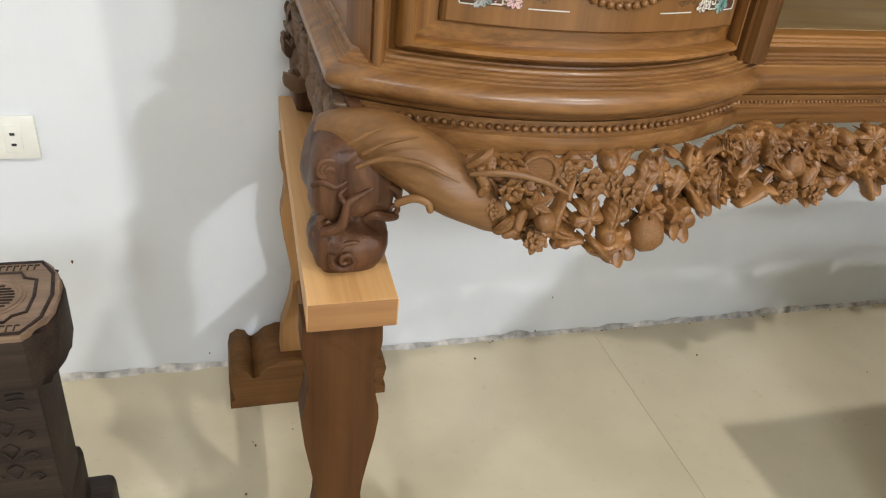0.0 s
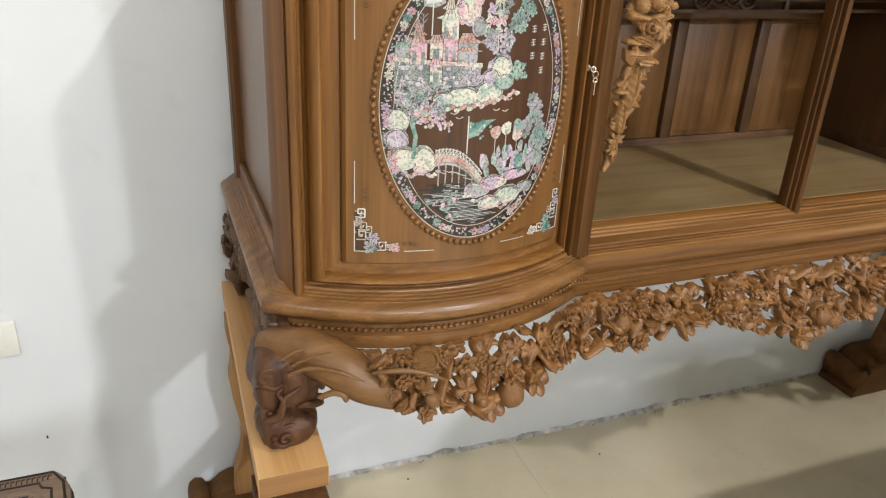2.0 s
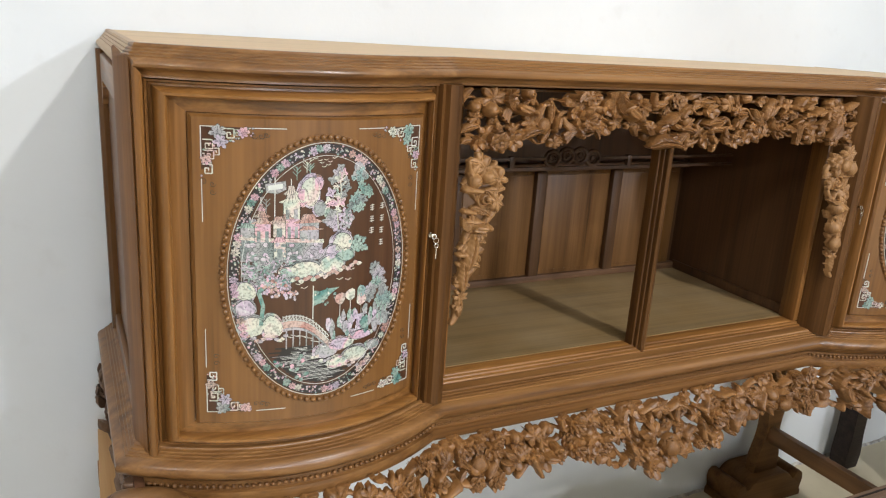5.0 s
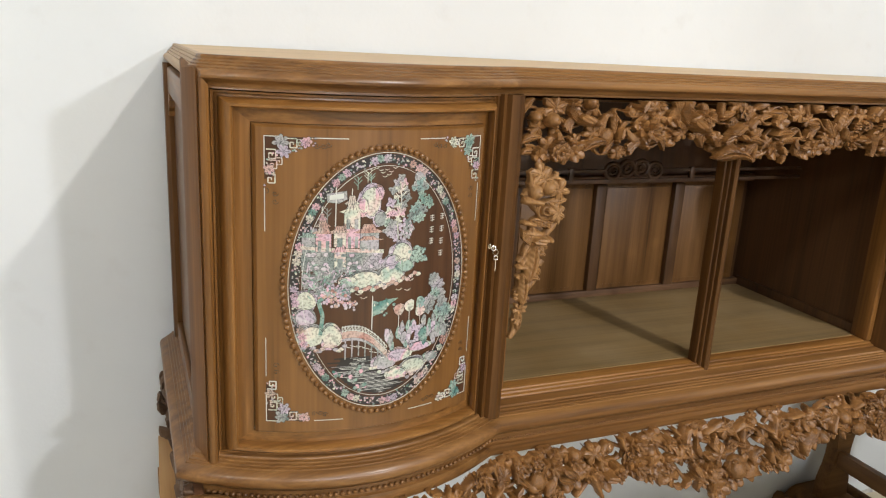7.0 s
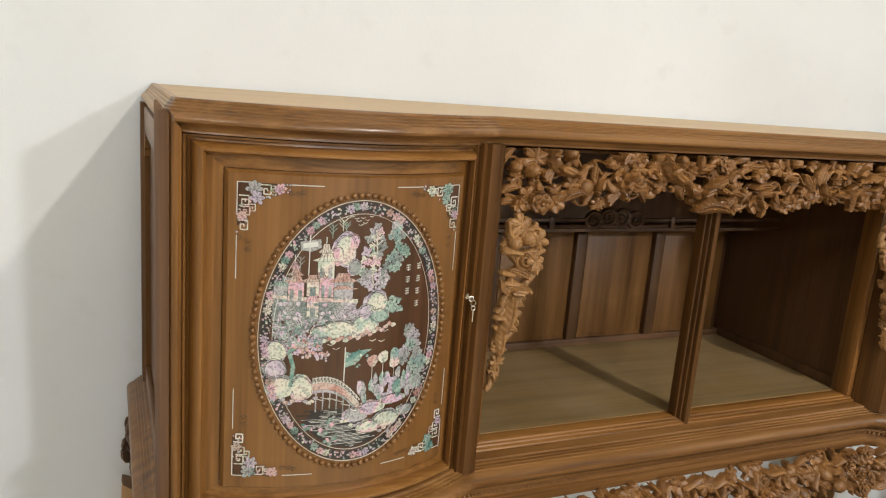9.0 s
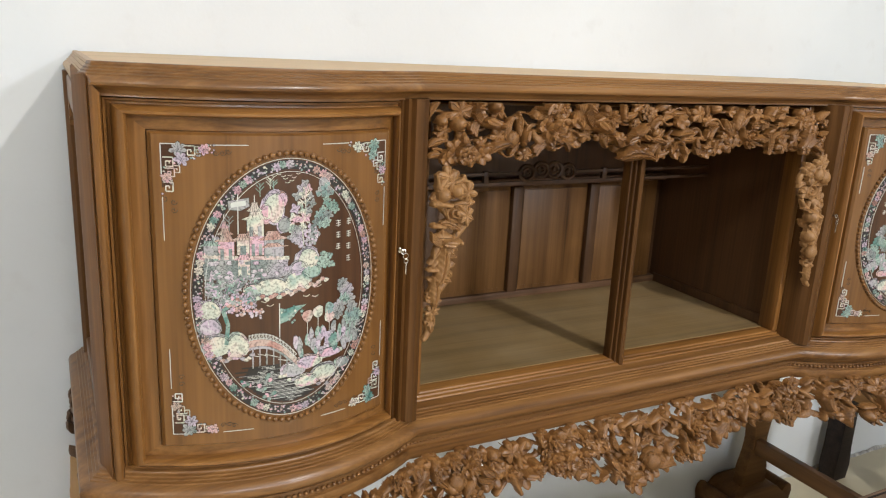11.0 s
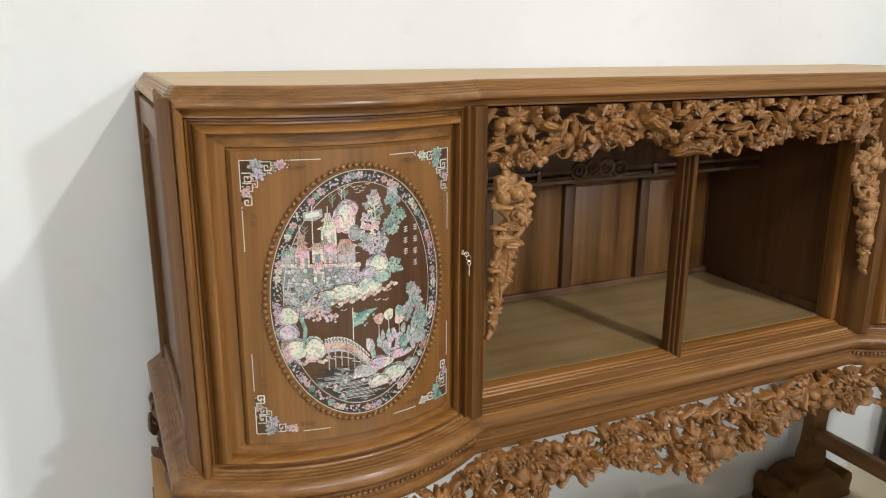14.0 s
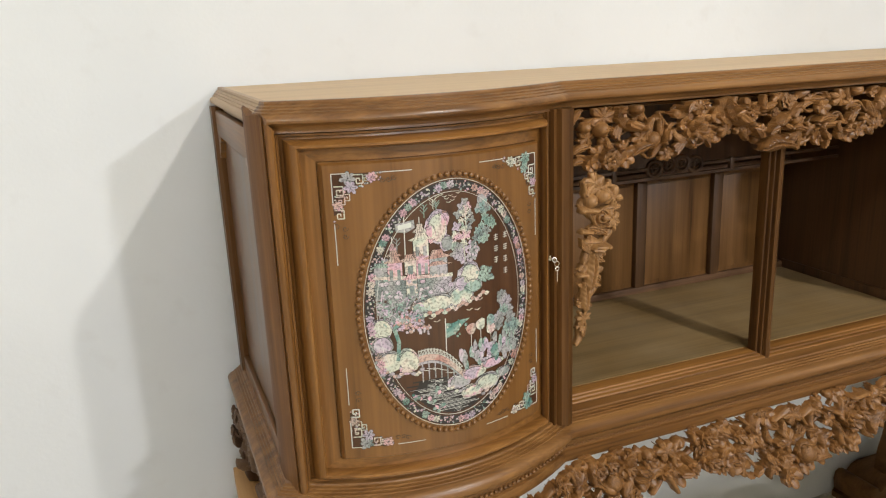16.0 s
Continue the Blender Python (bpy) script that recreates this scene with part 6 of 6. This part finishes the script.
    for p, q in zip(pts, pts[1:]):
        inl.poly("bridge_deck", M_PEARL_ROOF, [(p[0], p[1] - 0.009), (q[0], q[1] - 0.009), q, p], 0.0011)
        inl.poly("bridge_edge", M_PEARL_GREY, [(p[0], p[1] - 0.013), (q[0], q[1] - 0.013), (q[0], q[1] - 0.0095), (p[0], p[1] - 0.0095)], 0.0011)
        inl.line("bridge_rail", M_LINE, p[0], p[1] + 0.007, q[0], q[1] + 0.007, 0.0009, 0.0012)
        inl.line("bridge_rail", M_LINE, p[0], p[1] + 0.001, q[0], q[1] + 0.001, 0.0007, 0.0012)
        inl.line("bridge_rail", M_LINE, p[0], p[1], p[0], p[1] + 0.0085, 0.0009, 0.0012)
        inl.line("bridge_rail", M_LINE, p[0], p[1], q[0], q[1] + 0.007, 0.0006, 0.0012)
    for k in range(1, 13, 2):
        inl.line("bridge_pier", M_PEARL_GREY, pts[k][0], pts[k][1] - 0.013, pts[k][0], pts[k][1] - 0.040 + 0.001 * k, 0.0016, 0.0009)
        inl.line("bridge_pier", M_LINE, pts[k][0] - 0.003, pts[k][1] - 0.020, pts[k][0] + 0.010, pts[k][1] - 0.024, 0.0008, 0.0009)
    # pennant and lanterns on the far bank
    inl.line("pole", M_LINE, 0.468 * IW, 0.34 * IH, 0.468 * IW, 0.462 * IH, 0.0012, 0.0009)
    inl.poly("pennant", M_PEARL_GREEN, [(0.468 * IW, 0.445 * IH), (0.50 * IW, 0.44 * IH), (0.545 * IW, 0.447 * IH), (0.60 * IW, 0.448 * IH), (0.56 * IW, 0.43 * IH), (0.52 * IW, 0.40 * IH), (0.468 * IW, 0.388 * IH)], 0.0009)
    inl.clump("pennant_edge", [M_PEARL_GREEN, M_PEARL_CREAM], 0.53 * IW, 0.42 * IH, 0.016, 0.010, 12, 0.004)
    for u, v, m in ((0.605, 0.405, M_PEARL_ROOF), (0.66, 0.415, M_PEARL_CREAM), (0.72, 0.39, M_PEARL_CREAM), (0.72, 0.42, M_PEARL_GREEN)):
        inl.blob("lantern", m, u * IW, v * IH, 0.0075, 0.0085, 10, 0.12, 0.0010)
        inl.line("pole", M_LINE, u * IW, (v - 0.02) * IH, u * IW, (v - 0.08) * IH, 0.0008, 0.0008)
    for k in range(46):
        u = r.uniform(0.53, 0.87)
        v = 0.285 + 0.07 * (u - 0.53) + r.uniform(-0.03, 0.05)
        inl.blob("shrub", r.choice([M_PEARL_GREY, M_PEARL_GREY, M_PEARL_GREEN, M_PEARL_LILAC]), u * IW, v * IH, r.uniform(0.003, 0.0048), r.uniform(0.006, 0.011), 8, 0.2, 0.0008 + 0.0003 * r.random())
    for u, v in ((0.79, 0.50), (0.815, 0.475), (0.80, 0.445), (0.83, 0.44), (0.775, 0.42), (0.76, 0.40), (0.845, 0.405), (0.83, 0.37), (0.86, 0.35), (0.875, 0.375)):
        inl.maple("foliage", r.choice([M_PEARL_GREEN, M_PEARL_GREY, M_PEARL_GREY]), u * IW, v * IH, r.uniform(0.0095, 0.0115), 0.0008 + 0.0004 * r.random(), 8)
    # upper island
    for k in range(60):
        u = r.uniform(0.13, 0.36)
        v = 0.50 + r.uniform(-0.03, 0.09) - 0.05 * abs(u - 0.2)
        if inside(u * IW, v * IH):
            for j in range(6):
                inl.leaf("fern", r.choice([M_PEARL_GREY, M_PEARL_GREY, M_PEARL_LILAC, M_PEARL_GREEN]), u * IW, v * IH, r.uniform(0.005, 0.009), j * 1.05 + r.uniform(0, 0.5), 0.16, 0.0007 + 0.0004 * r.random())
    for u, v, ru, rv, m, rim in ((0.43, 0.525, 0.09, 0.035, M_PEARL_CREAM, M_PEARL_GREY), (0.55, 0.535, 0.075, 0.040, M_PEARL_MIX, M_PEARL_GREY), (0.62, 0.565, 0.06, 0.026, M_PEARL_GREEN, M_PEARL_GREY), (0.35, 0.52, 0.05, 0.022, M_PEARL_MIX, M_PEARL_CREAM), (0.605, 0.612, 0.062, 0.042, M_PEARL_CREAM, M_PEARL_LILAC), (0.445, 0.795, 0.056, 0.060, M_PEARL_CREAM, M_PEARL_LILAC), (0.41, 0.775, 0.03, 0.035, M_PEARL_PINK, M_PEARL_PINK), (0.48, 0.82, 0.03, 0.03, M_PEARL_PINK, M_PEARL_ROOF), (0.49, 0.735, 0.035, 0.03, M_PEARL_GREY, M_PEARL_LILAC), (0.56, 0.58, 0.05, 0.03, M_PEARL_LILAC, M_PEARL_GREY)):
        rock(inl, u, v, ru, rv, m, 2, rim)
    for k in range(18):
        inl.blob("pebble", r.choice([M_PEARL_CREAM, M_PEARL_ROOF]), (0.37 + 0.33 * k / 17) * IW, (0.487 + 0.045 * (k / 17) ** 2 + 0.006 * math.sin(2.1 * k)) * IH, 0.0038, 0.0028, 7, 0.2, 0.0011)
    # stone wall with a gate
    inl.poly("wall_ground", M_PEARL_GREY, [(0.138 * IW, 0.556 * IH), (0.505 * IW, 0.556 * IH), (0.51 * IW, 0.618 * IH), (0.138 * IW, 0.635 * IH)], 0.0006)
    for i in range(13):
        for j in range(4):
            u = 0.15 + 0.028 * i + 0.014 * (j % 2)
            if u > 0.505:
                continue
            inl.blob("wall_stone", r.choice([M_PEARL_GREY, M_PEARL_GREY, M_PEARL_LILAC]), (u + r.uniform(-0.006, 0.006)) * IW, (0.566 + 0.0155 * j + r.uniform(-0.003, 0.003)) * IH, r.uniform(0.0030, 0.0042), r.uniform(0.0024, 0.0031), 7, 0.2, 0.0009)
    for u0, u1, v in ((0.135, 0.285, 0.632), (0.335, 0.515, 0.622)):
        inl.poly("wall_cap", M_PEARL_CREAM, [(u0 * IW, v * IH), (u1 * IW, (v - 0.008) * IH), (u1 * IW, (v + 0.004) * IH), (u0 * IW, (v + 0.012) * IH)], 0.0011)
    house(inl, 0.283, 0.337, 0.562, 0.625, M_PEARL_CREAM, 1)
    roof(inl, 0.310, 0.622, 0.072, 0.024, M_PEARL_PINK)
    # houses, pavilion and tower behind the wall
    for u0, u1, v0, v1, m, d in ((0.14, 0.20, 0.64, 0.675, M_PEARL_GREY, 1), (0.20, 0.27, 0.625, 0.685, M_PEARL_PINK, 2), (0.28, 0.335, 0.64, 0.69, M_PEARL_CREAM, 1), (0.335, 0.40, 0.635, 0.70, M_PEARL_PINK, 2), (0.40, 0.49, 0.625, 0.685, M_PEARL_GREY, 3), (0.325, 0.40, 0.70, 0.755, M_PEARL_CREAM, 2)):
        house(inl, u0, u1, v0, v1, m, d)
    for u, v, w, hg, m in ((0.235, 0.685, 0.085, 0.022, M_PEARL_ROOF), (0.232, 0.708, 0.06, 0.022, M_PEARL_ROOF), (0.229, 0.73, 0.032, 0.022, M_PEARL_PINK), (0.305, 0.688, 0.075, 0.022, M_PEARL_ROOF), (0.365, 0.755, 0.10, 0.026, M_PEARL_CREAM), (0.36, 0.782, 0.055, 0.030, M_PEARL_CREAM), (0.44, 0.685, 0.11, 0.030, M_PEARL_ROOF), (0.17, 0.672, 0.07, 0.016, M_PEARL_GREEN), (0.34, 0.70, 0.06, 0.018, M_PEARL_ROOF), (0.44, 0.66, 0.12, 0.014, M_PEARL_ROOF)):
        roof(inl, u, v, w, hg, m)
    inl.line("pole", M_LINE, 0.36 * IW, 0.81 * IH, 0.36 * IW, 0.835 * IH, 0.0010)
    inl.line("pole", M_LINE, 0.228 * IW, 0.75 * IH, 0.228 * IW, 0.775 * IH, 0.0010)
    # banner
    inl.line("pole", M_LINE, 0.287 * IW, 0.69 * IH, 0.289 * IW, 0.862 * IH, 0.0012)
    inl.poly("banner_edge", M_PEARL_GREY, [(0.246 * IW, 0.818 * IH), (0.335 * IW, 0.828 * IH), (0.338 * IW, 0.80 * IH), (0.30 * IW, 0.786 * IH), (0.25 * IW, 0.79 * IH)], 0.0008)
    inl.poly("banner", M_LINE, [(0.258 * IW, 0.813 * IH), (0.322 * IW, 0.820 * IH), (0.322 * IW, 0.803 * IH), (0.26 * IW, 0.797 * IH)], 0.0011)
    # bare twigs
    for u, v, hgt, m in ((0.385, 0.83, 0.045, M_PEARL_GREEN), (0.43, 0.855, 0.035, M_PEARL_CREAM), (0.25, 0.72, 0.05, M_PEARL_GREY), (0.445, 0.85, 0.03, M_PEARL_GREEN)):
        inl.line("twig", m, u * IW, v * IH, u * IW, (v + hgt) * IH, 0.0009)
        for k in range(5):
            f = 0.3 + 0.14 * k
            sg = 1 if k % 2 else -1
            inl.line("twig", m, u * IW, (v + hgt * f) * IH, (u + sg * 0.018) * IW, (v + hgt * f + 0.014) * IH, 0.0009)
    # trees of the island
    inl.path("trunk", M_PEARL_CREAM, [(0.585 * IW, 0.66 * IH), (0.578 * IW, 0.72 * IH), (0.596 * IW, 0.78 * IH), (0.588 * IW, 0.85 * IH)], 0.0013, 0.0013)
    for u, v in ((0.590, 0.80), (0.585, 0.745), (0.592, 0.82)):
        inl.line("trunk", M_PEARL_CREAM, u * IW, v * IH, (u + 0.028) * IW, (v + 0.022) * IH, 0.0009, 0.0013)
        inl.line("trunk", M_PEARL_CREAM, u * IW, v * IH, (u - 0.026) * IW, (v + 0.018) * IH, 0.0009, 0.0013)
    for u, v in ((0.588, 0.868), (0.575, 0.85), (0.605, 0.85), (0.555, 0.828), (0.585, 0.832), (0.618, 0.825), (0.568, 0.80), (0.60, 0.805), (0.628, 0.80), (0.545, 0.785), (0.578, 0.775), (0.608, 0.778), (0.538, 0.755), (0.565, 0.748), (0.595, 0.752), (0.528, 0.725), (0.552, 0.715), (0.578, 0.722), (0.532, 0.69), (0.555, 0.685)):
        inl.maple("foliage", r.choice([M_PEARL_GREY, M_PEARL_LILAC, M_PEARL_GREY, M_PEARL_MIX]), u * IW, v * IH, r.uniform(0.0058, 0.0082), 0.0008 + 0.0004 * r.random(), 4)
    for _ in range(150):
        t, f = r.uniform(0, 6.28), math.sqrt(r.random())
        inl.blob("blossom_dot", r.choice([M_PEARL_LILAC, M_PEARL_GREY, M_PEARL_LILAC, M_PEARL_GREY]), (0.595 + 0.068 * f * math.cos(t)) * IW, (0.690 + 0.040 * f * math.sin(t)) * IH, 0.0019, 0.0019, 6, 0.1, 0.0008)
    inl.clump("foliage", [M_PEARL_GREEN], 0.697 * IW, 0.60 * IH, 0.012, 0.010, 34, 0.006)
    inl.clump("foliage", [M_PEARL_GREY, M_PEARL_GREEN], 0.19 * IW, 0.665 * IH, 0.010, 0.010, 26, 0.006)
    inl.blob("moon", M_PEARL_GREY, 0.688 * IW, 0.868 * IH, 0.0078, 0.0085, 16, 0.02)
    inl.clump("foliage", [M_PEARL_GREEN], 0.69 * IW, 0.835 * IH, 0.010, 0.006, 14, 0.008)
    for u, v in ((0.665, 0.836), (0.69, 0.828), (0.712, 0.838), (0.70, 0.806), (0.735, 0.792), (0.745, 0.775), (0.715, 0.785), (0.682, 0.775), (0.66, 0.76), (0.688, 0.748), (0.71, 0.755), (0.648, 0.735), (0.67, 0.725), (0.70, 0.728)):
        inl.maple("foliage", r.choice([M_PEARL_GREEN, M_PEARL_GREEN, M_PEARL_GREY]), u * IW, v * IH, r.uniform(0.0060, 0.0080), 0.0008 + 0.0004 * r.random(), 5)
    # birds
    for u, v in ((0.45, 0.895), (0.47, 0.90), (0.49, 0.893), (0.50, 0.885), (0.52, 0.895), (0.54, 0.888), (0.56, 0.90), (0.51, 0.872), (0.53, 0.878), (0.40, 0.47), (0.425, 0.455), (0.60, 0.475), (0.66, 0.505), (0.645, 0.47)):
        s = 0.0045 if v < 0.6 else 0.003
        inl.line("bird", M_PEARL_CREAM, u * IW - s, v * IH + s * 0.4, u * IW, v * IH, 0.0009)
        inl.line("bird", M_PEARL_CREAM, u * IW, v * IH, u * IW + s, v * IH + s * 0.5, 0.0009)
    # two columns of writing, as bars
    for u, v0, v1, n in ((0.821, 0.725, 0.592, 4), (0.764, 0.722, 0.640, 3)):
        for k in range(n):
            v = v0 + (v1 - v0) * k / (n - 1)
            for j in range(3):
                inl.line("bar", M_LINE, u * IW - 0.0030, v * IH + 0.0030 * (j - 1), u * IW + 0.0030, v * IH + 0.0030 * (j - 1) + 0.0004, 0.0008)
            inl.line("bar", M_LINE, u * IW, v * IH - 0.0045, u * IW, v * IH + 0.0042, 0.0008)


for x_of, ob, seed in ((lambda x: x, DOOR_L, 5), (flip, DOOR_R, 6)):
    inl = Inlay(x_of, ob, seed)
    bead_oval(inl)
    border(inl)
    corners(inl)
    landscape(inl)
    inl.finish()


# ---- locks and keys ----
def lock(x, y, parent):
    bm = bmesh.new()
    tube(bm, [(x, y + 0.012, 0.982), (x, y - 0.0005, 0.982)], 0.0042, 14)
    part("lock", bm, M_METAL, parent, "round nickel lock")
    bm = bmesh.new()
    box(bm, (x - 0.0006, y - 0.010, 0.9798), (x + 0.0006, y - 0.0005, 0.9842))
    tube(bm, [(x + 0.0034 * math.cos(a), y - 0.011 + 0.001 * math.sin(a), 0.982 + 0.0034 * math.sin(a)) for a in (2 * math.pi * k / 14 for k in range(15))], 0.0009, 6)
    tube(bm, [(x + 0.004 * math.cos(a) + 0.003, y - 0.0125, 0.976 + 0.004 * math.sin(a)) for a in (2 * math.pi * k / 14 for k in range(15))], 0.0006, 5)
    part("key", bm, M_METAL, parent, "small nickel key on a ring")
    bm = bmesh.new()
    tube(bm, [(x + 0.004 + 0.003 * math.cos(a), y - 0.012, 0.968 + 0.003 * math.sin(a)) for a in (2 * math.pi * k / 12 for k in range(13))], 0.0010, 6)
    box(bm, (x + 0.0033, y - 0.0125, 0.948), (x + 0.0048, y - 0.0115, 0.965))
    part("spare_key", bm, M_METAL, parent, "spare key hanging from the ring")


lock(0.699, 0.948, DOOR_L)
lock(flip(0.703), 0.946, DOOR_R)


# ---- floor tiles ----
def tiles():
    bm = bmesh.new()
    s, g = 1.2, 0.0004
    box(bm, (g, g, -0.02), (s - g, s - g, 0.0))
    bmesh.ops.bevel(bm, geom=[e for e in bm.edges if all(v.co.z > -0.001 for v in e.verts)], offset=0.0003, segments=1, affect="EDGES")
    me = bpy.data.meshes.new("tile")
    bm.to_mesh(me)
    bm.free()
    me.materials.append(M_TILE)
    for i in range(-3, 6):
        for j in range(-5, 2):
            ob = new("tile", me)
            ob.location = (0.905 + s * i - s, 0.225 + s * j, FZ)
            ob.parent = FLOOR


tiles()
